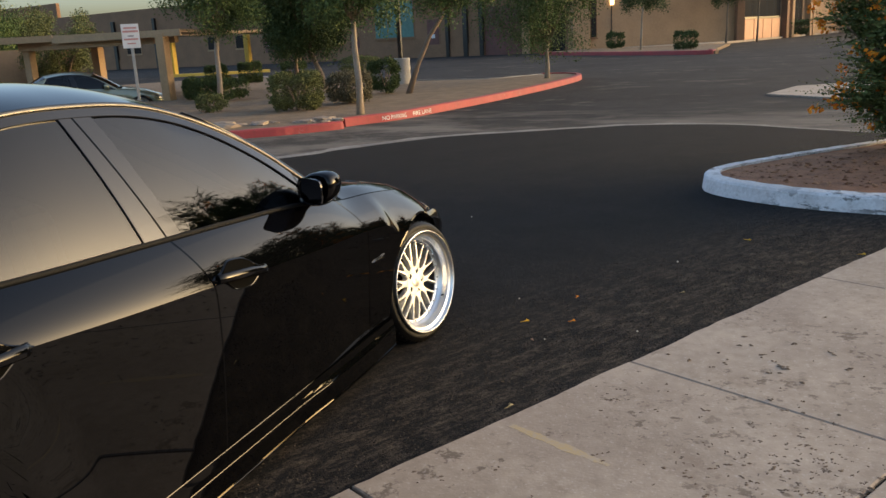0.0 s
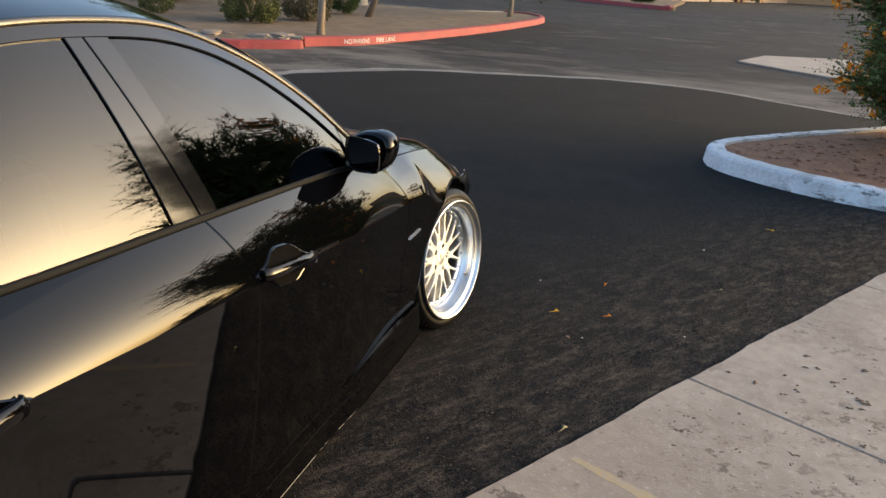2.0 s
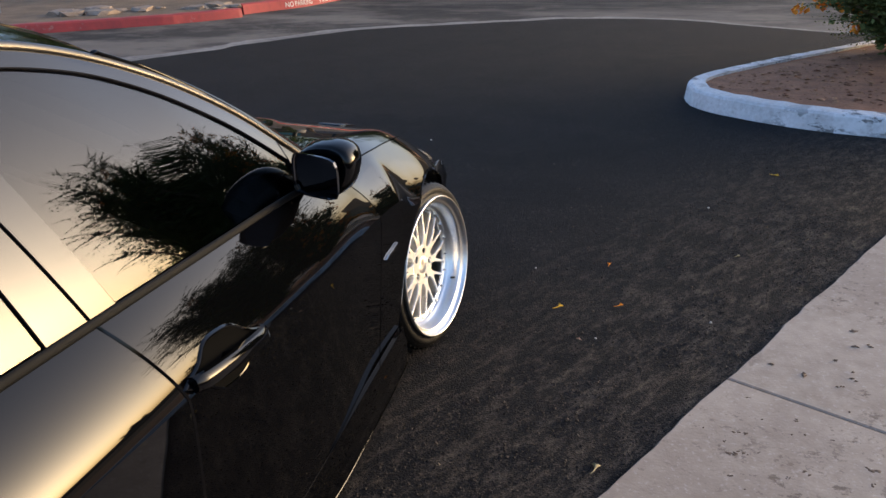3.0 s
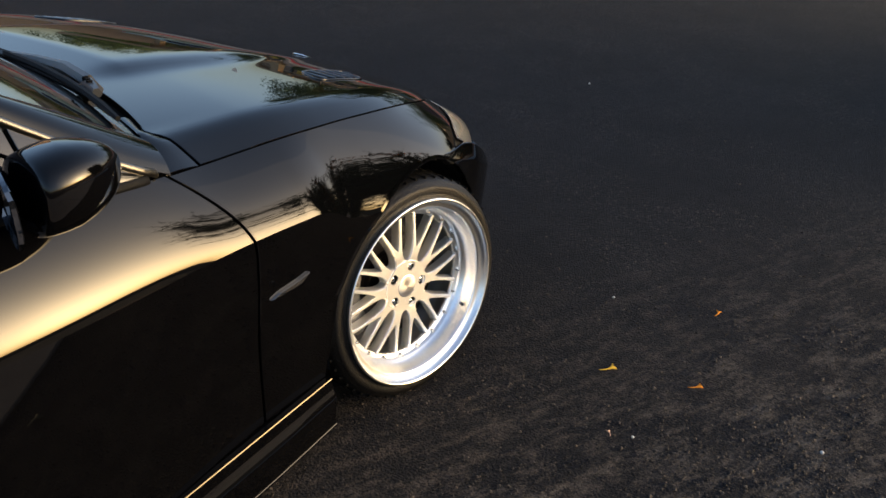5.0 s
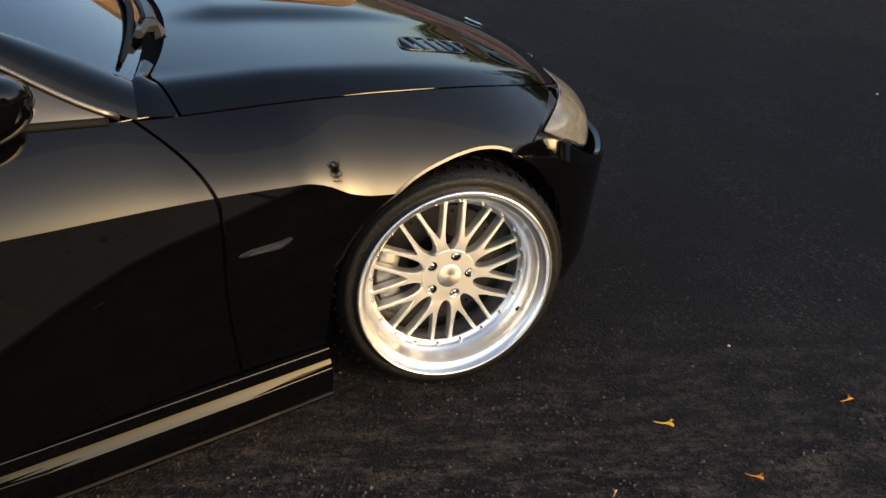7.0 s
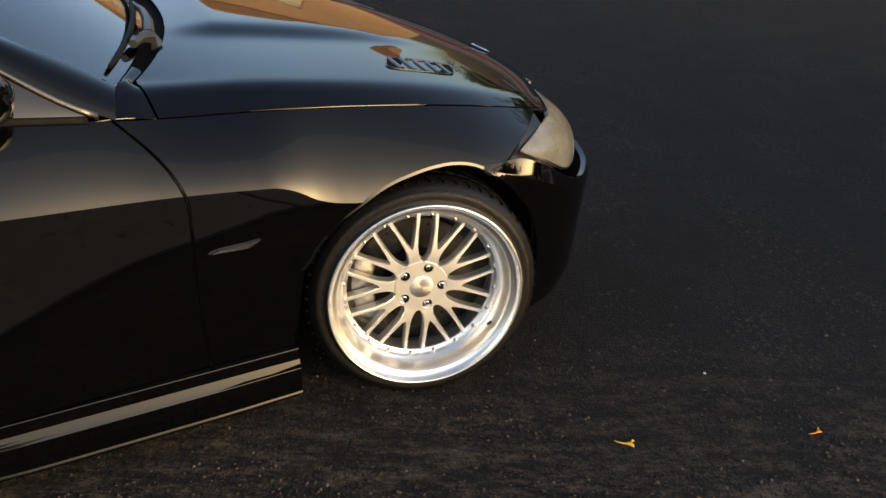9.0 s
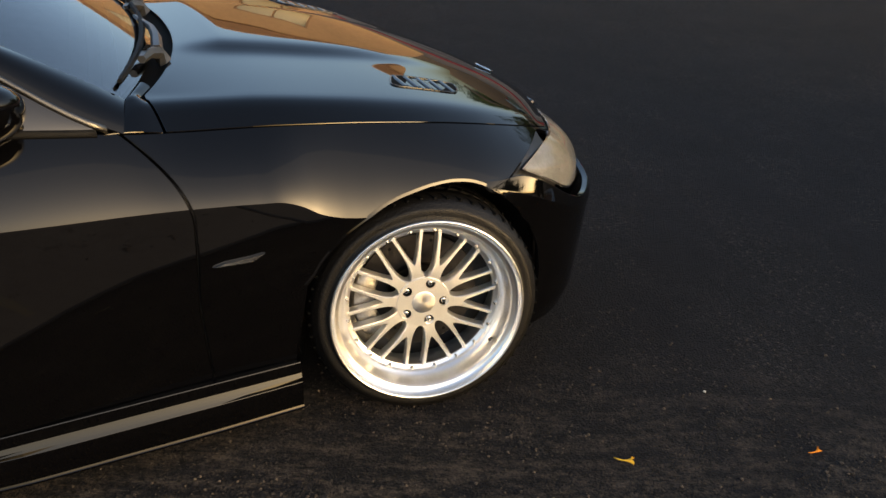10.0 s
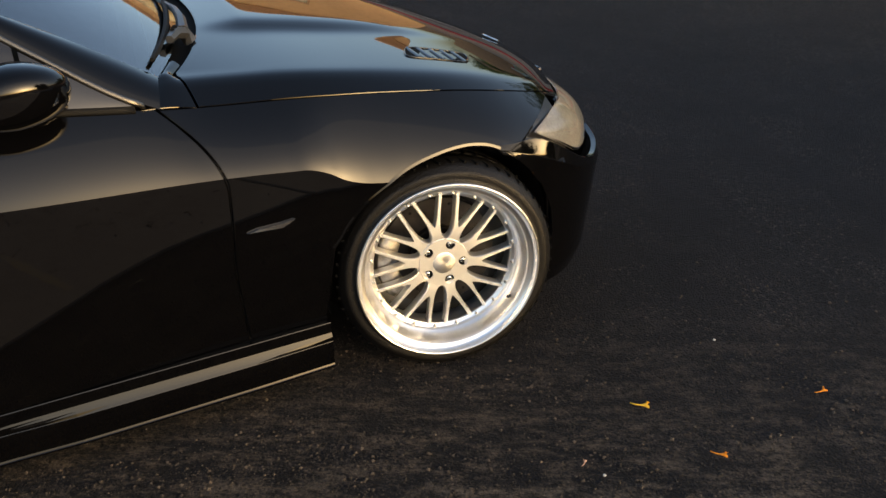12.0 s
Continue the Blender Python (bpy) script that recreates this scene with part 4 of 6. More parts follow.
    def cowl_side():
        # corner panel between bonnet, fender and pillar
        far = Vector((wb(-0.677), -0.677, zb(-0.677)))

        def fn(a, b):
            q = hood_point(0.0, 0.78 + 0.22 * b)
            q = Vector((q.x, q.y - 0.007, q.z - 0.001))
            if b < 0.5:
                w = 0.60 + 0.10 * b / 0.5
                p = Vector((w, -0.62 + 0.15 * (1 - (w / 0.705) ** 2) + 0.004, 0.858))
            else:
                p = Vector((0.70, -0.614, 0.858)).lerp(far, (b - 0.5) / 0.5)
            m = q.lerp(p, a)
            m.z += 0.004 * 4 * a * (1 - a)
            return m

        return grid(fn, 6, 16, edge=0.001, depth=0.008)

    both("cowl_corner", cowl_side, paint, car, "", 32)
    # tray coloured near-black to paint the shade under the bonnet's rear edge
    part("cowl_tray", grid(lambda a, b: Vector(((1 - 2 * b) * 0.70, -0.60 + 0.17 * (1 - (1 - 2 * b) ** 2) - 0.05 + 0.10 * a, 0.832 + 0.008 * (1 - (1 - 2 * b) ** 2))), 4, 24, edge=0.001), gap_shade_black, car)
    # rear window and boot
    part("rear_window", grid(lambda a, b: Vector(((1 - 2 * b) * (0.60 + 0.03 * a), -2.47 - 0.60 * a - 0.10 * (1 - (1 - 2 * b) ** 2), 1.235 - 0.26 * a + 0.075 * (1 - abs(1 - 2 * b) ** 2.6) * (1 - a) + 0.03 * a)), 16, 24, flip=True, edge=0.001, depth=0.004), tint_glass, car, "dark tinted rear window", 30)
    part("boot_lid", grid(lambda a, b: Vector(((1 - 2 * b) * wb(-3.06 - 0.62 * a) * 0.99, -3.06 - 0.62 * a - 0.06 * (1 - (1 - 2 * b) ** 2), zb(-3.06 - 0.62 * a) + 0.045 * (1 - abs(1 - 2 * b) ** 3))), 20, 24, flip=True, edge=e), paint, car, "", 32)
    rp = smooth_line([(0.80, -3.55), (0.70, -3.68), (0.5, -3.745), (0.25, -3.775), (0.0, -3.785)], 0.05)
    rear_plan = rp + [(-w, u) for w, u in rp[-2::-1]]
    nrp = len(rear_plan) - 1

    def rear_fn(a, b):
        i = min(int(round(a * nrp)), nrp)
        w, u = rear_plan[i]
        z = 0.24 + (0.955 - 0.24) * b
        return Vector((w * (1 - 0.06 * b), u + 0.05 * b - 0.05 * math.sin(math.pi * min(1, b * 1.4)), z))

    part("rear_bumper", grid(rear_fn, nrp, 14, flip=True, edge=0.002), paint, car, "", True)
    for sg in (1, -1):
        bm = boxed(0.44, 0.775, -3.715, -3.50, 0.74, 0.86, 0.03)
        if sg < 0:
            mirrored(bm)
        part("tail_lamp", bm, red_lens, car, "red tail lamp", True)
    # front bumper
    full_plan = nose_plan + [(-w, u) for w, u in nose_plan[-2::-1]]
    npl = len(full_plan) - 1

    nose_crease = hermite([(0.14, 0.598), (0.21, 0.572), (0.35, 0.515), (0.45, 0.466), (0.55, 0.440), (0.76, 0.430)])
    nose_top = hermite([(0.14, 0.604), (0.20, 0.596), (0.28, 0.592), (0.36, 0.552), (0.44, 0.500), (0.50, 0.472), (0.60, 0.462), (0.76, 0.458)])

    def nose_fn(a, b):
        i = min(int(round(a * npl)), npl)
        w, u = full_plan[i]
        k = min(1.0, (u - 0.15) / 0.16)
        top, cr = nose_top(u), nose_crease(u)
        lo = min(max(0.105, arch(u, 0.0)), top - 0.006)
        cr = min(max(cr, lo + 0.002), top - 0.002)
        z = lo + (cr - lo) * b / 0.7 if b < 0.7 else cr + (top - cr) * (b - 0.7) / 0.3
        o = 0.10 * (cr - z) + 0.25 * max(0.0, 0.16 - z) if z < cr else 0.28 * (z - cr)
        p0, p1 = full_plan[max(i - 1, 0)], full_plan[min(i + 1, npl)]
        n = Vector((p1[1] - p0[1], -(p1[0] - p0[0]))).normalized()
        side = (side_w(u, z) if u < 0.3 and z > SILL else abs(w)) if u < 0.3 else abs(w)
        ww = abs(w) + (side - abs(w)) * max(0.0, 1 - k)
        return Vector((math.copysign(ww, w) - n.x * o * k, u - n.y * o * k, z))

    part("front_bumper", grid(nose_fn, npl, 40, edge=0.002), paint, car, "", 22)
    part("grille", boxed(-0.30, 0.30, 0.50, 0.655, 0.44, 0.575, 0.01), gloss_black, car)
    part("lower_grille", boxed(-0.30, 0.30, 0.70, 0.752, 0.14, 0.28, 0.01), trim_black, car)

    # head lamps
    def rail(pts):
        t = [k / (len(pts) - 1) for k in range(len(pts))]
        fs = [hermite(list(zip(t, [p[c] for p in pts]))) for c in range(3)]
        return lambda a: Vector([f(a) for f in fs])

    lamp_low = rail([(0.826, 0.292, 0.597), (0.800, 0.390, 0.540), (0.757, 0.485, 0.484), (0.630, 0.592, 0.470), (0.42, 0.650, 0.466)])
    lamp_top = rail([(0.822, 0.296, 0.598), (0.712, 0.418, 0.606), (0.590, 0.520, 0.589), (0.45, 0.590, 0.576), (0.32, 0.628, 0.566)])

    def lamp_surface(a, b, inset=0.0):
        p = lamp_low(a).lerp(lamp_top(a), b)
        n = Vector((0.72 - 0.4 * a, 0.55 + 0.3 * a, 0.30)).normalized()
        return p + n * (0.055 * math.sin(math.pi * b) * min(1.0, a * 2.2) * 0.6 - inset)

    lamps = both("head_lamp", lambda: grid(lambda a, b: lamp_surface(a, b), 28, 12, edge=0.0012, depth=0.004), clear_lens, car, "clear slightly hazed head lamp", 30)
    for lens in lamps:
        lens.visible_shadow = False
    for sg, lp in zip((1, -1), lamps):
        bm = grid(lambda a, b: lamp_surface(a, 0.04 + 0.92 * b, 0.006 + 0.016 * math.sin(math.pi * b) * min(1.0, a * 2)), 20, 10)
        if sg < 0:
            mirrored(bm)
        part("reflector", bm, lamp_inner, lp, "silver lamp reflector", True)
        bm = lathe([(0.0005, 0.012), (0.022, 0.008), (0.034, 0.0), (0.036, -0.02)], 24)
        bmesh.ops.transform(bm, matrix=Matrix.Translation((0.59 * sg, 0.535, 0.545)) @ Matrix.Rotation(math.radians(90 - 30 * sg), 4, "Z"), verts=bm.verts)
        part("projector", bm, lamp_inner, lp, "", True)
    # inner shell keeps shut lines and arches dark
    def shell():
        def fn(a, b):
            u = -3.66 + 4.10 * a
            lo = max(0.15, arch(u, 0.0, 0.36), arch(u, -2.76, 0.36))
            hi = zb(u) - 0.012
            z = lo + (hi - lo) * b
            w = side_w(u, max(z, SILL)) - 0.016
            return Vector((w, u, z))

        return grid(fn, 120, 20)

    both("inner_shell", shell, trim_black, car)
    for cu in (0.0, -2.76):
        both("wheel_well", lambda: grid(lambda a, b: Vector((0.865 - 0.40 * b, cu + 0.335 * math.cos(math.radians(-12 + 204 * a)), 0.302 + (0.335 if cu else 0.322) * math.sin(math.radians(-12 + 204 * a)))), 32, 3, flip=True), trim_black, car)
    part("underbody", boxed(-0.82, 0.82, -2.38, -0.37, 0.10, 0.20, 0.01), trim_black, car)
    part("underbody", boxed(-0.5, 0.5, -3.6, 0.60, 0.12, 0.40, 0.02), trim_black, car)
    part("firewall", boxed(-0.66, 0.66, -0.66, -0.60, 0.2, 0.80, 0.01), trim_black, car)

    # greenhouse
    both("front_window", lambda: grid(glass_patch((-1.625, -0.885), (-1.732, -0.905), 0.03, None, -0.004), 40, 14, edge=0.001, depth=0.004), tint_glass, car, "dark tinted side window", 30)
    both("rear_side_window", lambda: grid(glass_patch((-2.372, -1.788), (-2.40, -1.855), 0.03, None, -0.004), 24, 14, edge=0.001, depth=0.004), tint_glass, car, "dark tinted side window", 30)
    both("quarter_window", lambda: grid(glass_patch((-2.62, -2.41), (-2.50, -2.435), 0.03, 0.88, -0.004), 10, 12, edge=0.001, depth=0.004), tint_glass, car, "dark tinted side window", 30)
    both("b_pillar", lambda: grid(glass_patch((-1.688, -1.628), (-1.801, -1.735), 0.0, 0.95, 0.0005), 6, 12, edge=0.001, depth=0.01), gloss_black, car, "", 30)
    both("b_pillar", lambda: grid(glass_patch((-1.784, -1.696), (-1.852, -1.809), 0.0, 0.95, 0.0005), 6, 12, edge=0.001, depth=0.01), gloss_black, car, "", 30)
    both("window_divider", lambda: grid(glass_patch((-2.405, -2.378), (-2.43, -2.405), 0.0, 0.95, 0.001), 4, 12, edge=0.001, depth=0.01), gloss_black, car, "", 30)
    both("mirror_sail", lambda: grid(lambda a, b: glass_point(-0.880 + 0.185 * a, 0.93 * b, 0.001), 8, 6, edge=0.001, depth=0.01), gloss_black, car, "", 30)
    both("c_pillar", lambda: grid(lambda a, b: glass_point(-2.62 - 0.42 * a + 0.20 * b * (1 - a), b, 0.0), 12, 12, flip=True, edge=0.002), paint, car)
    both("door_frame", lambda: grid(lambda a, b: (lambda u: glass_point(u, rt(u) + (0.985 - rt(u)) * b, 0.002))(-2.42 + 1.53 * a), 70, 4, edge=0.0015, depth=0.01), gloss_black, car, "", 30)
    both("roof_trim", lambda: strip(lambda a: (glass_point(-2.6 + 1.93 * a, 1.0, 0.001), (-0.45, 0, 1), (1, 0, 0.5)), 60, 0.017, 0.007), champagne, car, "satin bright roof edge trim")
    both("belt_trim", lambda: strip(lambda a: (Vector((wb(-2.62 + 1.93 * a) + 0.001, -2.62 + 1.93 * a, zb(-2.62 + 1.93 * a) + 0.004)), (-0.35, 0, 1), (1, 0, 0.3)), 60, 0.015, 0.004), seal_black, car)

    # handles
    def handle(u0, z0, slope):
        def fn(a):
            u = u0 + 0.250 * (a - 0.5)
            z = z0 - slope * (u - u0) + 0.004 * math.sin(math.pi * a)
            return (Vector((side_w(u, z) + 0.002 + 0.020 * math.sin(math.pi * a) ** 0.45, u, z)), (-0.35, 0, 1), (1, 0, 0.4))

        return strip(fn, 24, 0.030, 0.013)

    def cup(u0, z0, slope, rings=((0.955, 0.0034), (0.88, 0.0014), (0.45, 0.0012))):
        """The moulded hollow behind a handle, laid on the uncut door: wide in the middle, drawn out to both ends."""
        bm = bmesh.new()
        n = 128
        ring = []
        for k in range(n):
            x = 2 * math.pi * k / n
            q = math.copysign(abs(math.cos(x)) ** 0.85, math.cos(x))
            h = (0.017 * (1 - q**6) + 0.029 * math.exp(-((q / 0.52) ** 4))) * math.copysign(abs(math.sin(x)) ** 0.45, math.sin(x))
            ring.append((u0 + 0.140 * q, h))

        def row(f, out):
            vs = []
            for u, h in ring:
                uu = u0 + (u - u0) * f
                z = z0 - slope * (uu - u0) + h * f
                vs.append(bm.verts.new((side_w(uu, z) + out, uu, z)))
            return vs

        rows = [row(f, o) for f, o in rings]
        for a, b in zip(rows, rows[1:]):
            for k in range(n):
                bm.faces.new((a[k], a[(k + 1) % n], b[(k + 1) % n], b[k]))
        if rings[-1][0] < 0.5:
            bm.faces.new(rows[-1])
        bmesh.ops.recalc_face_normals(bm, faces=bm.faces)
        return bm

    def surround(u0, z0, slope):
        return cup(u0, z0, slope, ((1.05, 0.0002), (1.03, 0.0032), (1.0, 0.0044), (0.95, 0.0030)))

    for doors, u0, z0, sl in ((fd, -1.488, 0.752, 0.13), (rd, -2.437, 0.820, 0.05)):
        for sg, d in zip((1, -1), doors):
            # the cup's near-black colour paints the shade of a hollow in the paintwork
            for nm, fnm, mt in (("handle_cup", cup, recess_shade_black), ("handle_surround", surround, paint), ("door_handle", handle, paint)):
                bm = fnm(u0, z0, sl)
                if sg < 0:
                    mirrored(bm)
                part(nm, bm, mt, d, smooth=40)
    # side repeaters
    def repeater():
        bm = bmesh.new()
        pts = [(-0.515, 0.5235), (-0.425, 0.5205), (-0.398, 0.5350), (-0.432, 0.5310), (-0.490, 0.5290)]
        lo = [bm.verts.new((side_w(u, z) + 0.0005, u, z)) for u, z in pts]
        hi = [bm.verts.new((side_w(u, z) + 0.006, u * 0.9 + 0.1 * -0.455, z * 0.9 + 0.1 * 0.527)) for u, z in pts]
        n = len(pts)
        for k in range(n):
            bm.faces.new((lo[k], lo[(k + 1) % n], hi[(k + 1) % n], hi[k]))
        bm.faces.new(hi)
        bmesh.ops.recalc_face_normals(bm, faces=bm.faces)
        return bm

    both("side_repeater", repeater, silver_trim, car, "small silver side lamp", smooth=False)

    # door mirrors
    def mirror_body():
        bm = bmesh.new()
        bmesh.ops.create_uvsphere(bm, u_segments=28, v_segments=18, radius=1.0)
        for v in bm.verts:
            x, y, z = v.co
            f = lambda q, p: math.copysign(abs(q) ** p, q)
            x, y, z = f(x, 0.85), f(y, 0.8), f(z, 0.82)
            if y < -0.55:
                y = -0.55 + (y + 0.55) * 0.12
            taper = 1 - 0.18 * max(0.0, y)
            v.co = (0.882 + 0.080 * x * taper + 0.010 * z, -0.900 + 0.095 * y - 0.015 * x, 0.914 + 0.065 * z * taper + 0.006 * x)
        return bm

    mb = both("door_mirror", mirror_body, paint, car, "gloss black door mirror")
    for sg, m in zip((1, -1), mb):
        bm = grid(lambda a, b: Vector((0.882 + 0.060 * (1 - 2 * a) * (1 - 0.1 * (1 - 2 * b) ** 4), -0.975 - 0.024 * (1 - 2 * a), 0.914 + 0.046 * (2 * b - 1) * (1 - 0.12 * (1 - 2 * a) ** 4))), 10, 8, edge=0.002, depth=0.006)
        if sg < 0:
            mirrored(bm)
        part("mirror_glass", bm, mirror_mat, m, "mirror glass")
        bm = tube(bmesh.new(), [(0.785, -0.83, 0.852), (0.815, -0.855, 0.868), (0.85, -0.88, 0.885)], [0.024, 0.021, 0.03], 12)
        if sg < 0:
            mirrored(bm)
        part("mirror_arm", bm, gloss_black, m, smooth=True)
    # wipers
    for u0, w0, w1 in ((-0.50, 0.44, -0.15), (-0.46, -0.10, -0.62)):
        bm = bmesh.new()
        tube(bm, [(w0 - 0.02, u0 + 0.012, 0.848), (w0 - 0.02, u0 - 0.002, 0.872), (w0 + 0.025, u0 - 0.030, 0.884), (w0 + 0.075, u0 - 0.052, 0.884)], [0.019, 0.017, 0.014, 0.010], 6)
        tube(bm, [(w0 - 0.015, u0 - 0.004, 0.878), (w0 - 0.10, u0 + 0.010, 0.889), (w0 - 0.20, u0 + 0.016, 0.888), (w0 - 0.34, u0 - 0.004, 0.890)], [0.015, 0.013, 0.010, 0.006], 6)
        wp = part("wiper", bm, wiper_grey, car, "dark grey wiper arm with its blade", 40)
        # solid dark boxes on the arm paint the shade in its slots
        for k in range(3):
            part("slot", boxed(w0 + 0.004 + 0.014 * k, w0 + 0.012 + 0.014 * k, u0 - 0.030 - 0.006 * k, u0 - 0.020 - 0.006 * k, 0.885, 0.8985, 0.001), gap_shade_black, wp)
        bm = bmesh.new()
        pts = []
        for k in range(11):
            q0 = w0 + 0.215 + (w1 - w0 - 0.215) * k / 10
            q = 1 - (q0 / 0.705) ** 2
            pts.append((q0, -0.640 + 0.15 * q, 0.880 + 0.010 * q))
        tube(bm, pts, [0.005] + [0.0075] * 9 + [0.004], 6)
        part("blade", bm, seal_black, wp)
    # cabin
    part("dashboard", boxed(-0.66, 0.66, -1.05, -0.70, 0.62, 0.84, 0.05), interior_cloth, car)
    for sx in (-0.36, 0.36):
        bm = boxed(sx - 0.24, sx + 0.24, -1.95, -1.45, 0.30, 0.50, 0.05)
        box(bm, sx - 0.23, sx + 0.23, -2.08, -1.92, 0.45, 1.02, 0.05)
        box(bm, sx - 0.12, sx + 0.12, -2.08, -1.99, 1.04, 1.18, 0.04)
        part("seat", bm, interior_cloth, car, "black cloth seat")
    bm = boxed(-0.62, 0.62, -2.70, -2.25, 0.32, 0.50, 0.05)
    box(bm, -0.62, 0.62, -2.86, -2.68, 0.45, 0.98, 0.05)
    part("rear_seat", bm, interior_cloth, car, "black cloth seat")
    # bonnet badge as a plain disc
    bm = lathe([(0.0005, 0.004), (0.030, 0.003), (0.036, 0.0)], 28, axis="z")
    bmesh.ops.transform(bm, matrix=Matrix.Translation((0.0, 0.628, 0.6045)) @ Matrix.Rotation(math.radians(-26), 4, "X"), verts=bm.verts)
    part("bonnet_badge", bm, silver_trim, car, "round silver badge")
    # wheels
    build_wheel(car, (0.912, -0.013, 0.2955), 1, steer, 3.8, full)
    build_wheel(car, (-0.912, -0.013, 0.2955), -1, steer, 3.8, full)
    build_wheel(car, (0.905, -2.76, 0.2955), 1, 0, 2.0, False)
    build_wheel(car, (-0.905, -2.76, 0.2955), -1, 0, 2.0, False)
    return car


mirror_mat = mat("mirror_glass", (0.10, 0.105, 0.115), rough=0.01, metal=1.0)
saloon = build_saloon((XC, HY, 0), 0, black_paint, "lowered glossy black four-door saloon with tinted windows and deep silver wheels", steer=-12.0)


# ---- planting, kerbs and buildings ----
def leaf_cloud(centres, per, spread, size, rng, long=1.0):
    """Many small bent leaves round the given centres, in one mesh."""
    c = np.repeat(np.array(centres, float), per, axis=0)
    n = len(c)
    unit = lambda v: v / np.maximum(np.linalg.norm(v, axis=1, keepdims=True), 1e-3)
    d = rng.normal(0, 1, (n, 3))
    p = c + d / np.maximum(np.linalg.norm(d, axis=1, keepdims=True), 0.3) * spread * rng.uniform(0.2, 1.0, (n, 1))
    a = unit(rng.normal(0, 1, (n, 3)))
    b = unit(np.cross(a, rng.normal(0, 1, (n, 3))))
    s = size * rng.uniform(0.6, 1.3, (n, 1))
    verts = np.stack([p - a * s * long, p + b * s * 0.45, p + a * s * long, p - b * s * 0.45], axis=1).reshape(-1, 3)
    return verts.tolist(), np.arange(4 * n).reshape(-1, 4).tolist()


def mesh_part(name, verts, faces, material, parent, label="", kind=""):
    me = bpy.data.meshes.new(name)
    me.from_pydata(verts, [], faces)
    me.materials.append(material)
    ob = new(name, me)
    ob.parent = parent
    return tagged(ob, label, kind=kind)


def build_tree(place, height, trunk_h, crown_r, lean, leaf, bark_mat, label, seed, limbs=6, per=70, radius=0.065, size=0.07, clumps=10, flat=0.75):
    rng = np.random.default_rng(seed)
    t = thing("tree", place, 0, label, "tree")
    bm = bmesh.new()
    top = Vector((lean[0], lean[1], trunk_h))
    pts = [Vector((0, 0, -0.05)), Vector((lean[0] * 0.25 + 0.02, lean[1] * 0.25, trunk_h * 0.35)), Vector((lean[0] * 0.6 - 0.015, lean[1] * 0.6, trunk_h * 0.7)), top]
    tube(bm, pts, [radius * 1.35, radius, radius * 0.85, radius * 0.75], 10)
    centres = []
    ch = height - trunk_h
    for k in range(limbs):
        a = 2 * math.pi * (k + rng.uniform(-0.3, 0.3)) / limbs
        r = crown_r * rng.uniform(0.45, 0.85)
        end = top + Vector((r * math.cos(a), r * math.sin(a), ch * rng.uniform(0.25, 0.8)))
        mid = top.lerp(end, 0.5) + Vector((0, 0, ch * 0.1))
        tube(bm, [top - Vector((0, 0, 0.05)), mid, end], [radius * 0.6, radius * 0.35, radius * 0.12], 6)
        for q in range(clumps):
            f = rng.uniform(0.18, 1.25)
            c = top.lerp(end, f) + Vector(rng.normal(0, crown_r * 0.2, 3))
            c.z = max(c.z, trunk_h * 0.92 + 0.15 * rng.random())
            centres.append(tuple(c))
    part("trunk", bm, bark_mat, t, smooth=True)
    v, f = leaf_cloud(centres, int(per * 3.6), crown_r * 0.25, size * 0.56, rng)
    mesh_part("crown", v, f, leaf, t)
    return t


def build_bush(place, rx, ry, h, leaf, label, seed, n=1400, size=0.035, squared=0.6, group=""):
    rng = np.random.default_rng(seed)
    t = thing("bush", place, rng.uniform(0, 90), label, "bush", group)
    bm = bmesh.new()
    for k in range(5):
        a = 2 * math.pi * k / 5
        tube(bm, [(0, 0, -0.03), (0.2 * rx * math.cos(a), 0.2 * ry * math.sin(a), h * 0.4), (0.5 * rx * math.cos(a), 0.5 * ry * math.sin(a), h * 0.75)], [0.02, 0.014, 0.006], 5)
    part("stem", bm, bark, t)
    cs = []
    for _ in range(n):
        d = rng.normal(0, 1, 3)
        d /= np.linalg.norm(d)
        d = np.sign(d) * np.abs(d) ** squared
        q = rng.uniform(0.55, 1.0) ** 0.5 * (1 + 0.10 * math.sin(5 * d[0] + seed) + 0.08 * math.sin(7 * d[1] + 2 * seed))
        cs.append((d[0] * rx * q, d[1] * ry * q, h * 0.53 + d[2] * h * 0.47 * q))
    v, f = leaf_cloud(cs, 9, size * 1.6, size * 0.8, rng)
    mesh_part("foliage", v, f, leaf, t)
    return t


# white-painted island
white_line = smooth_line([(9.0, 4.6), (5.0, 5.7), (2.4, 6.45), (1.16, 6.80), (0.64, 6.97), (0.20, 7.25), (-0.10, 7.54), (-0.20, 7.82), (-0.19, 8.08), (-0.10, 8.30), (0.03, 8.50), (0.52, 9.10), (1.12, 9.75), (2.0, 10.6), (3.8, 11.6), (7.0, 12.6), (10, 13.0)], 0.10)
tagged(part("kerb", kerb_mesh(white_line, 0.15, 0.135, side=-1.0), white_kerb, smooth=False), "chipped white painted concrete kerb round a planting island", "kerb", kind="structure")
bm = bmesh.new()
cl = np.array(white_line)
ring = []
for i in range(len(cl)):
    a, b = cl[max(i - 1, 0)], cl[min(i + 1, len(cl) - 1)]
    t = (b - a) / np.linalg.norm(b - a)
    o = np.array((t[1], -t[0]))
    ring.append((cl[i][0] + o[0] * 0.14, cl[i][1] + o[1] * 0.14))
prism(bm, ring, -0.05, 0.112)
bmesh.ops.recalc_face_normals(bm, faces=bm.faces)
tagged(part("island_soil", bm, red_soil), "reddish brown bare soil of the island", "soil", kind="structure")

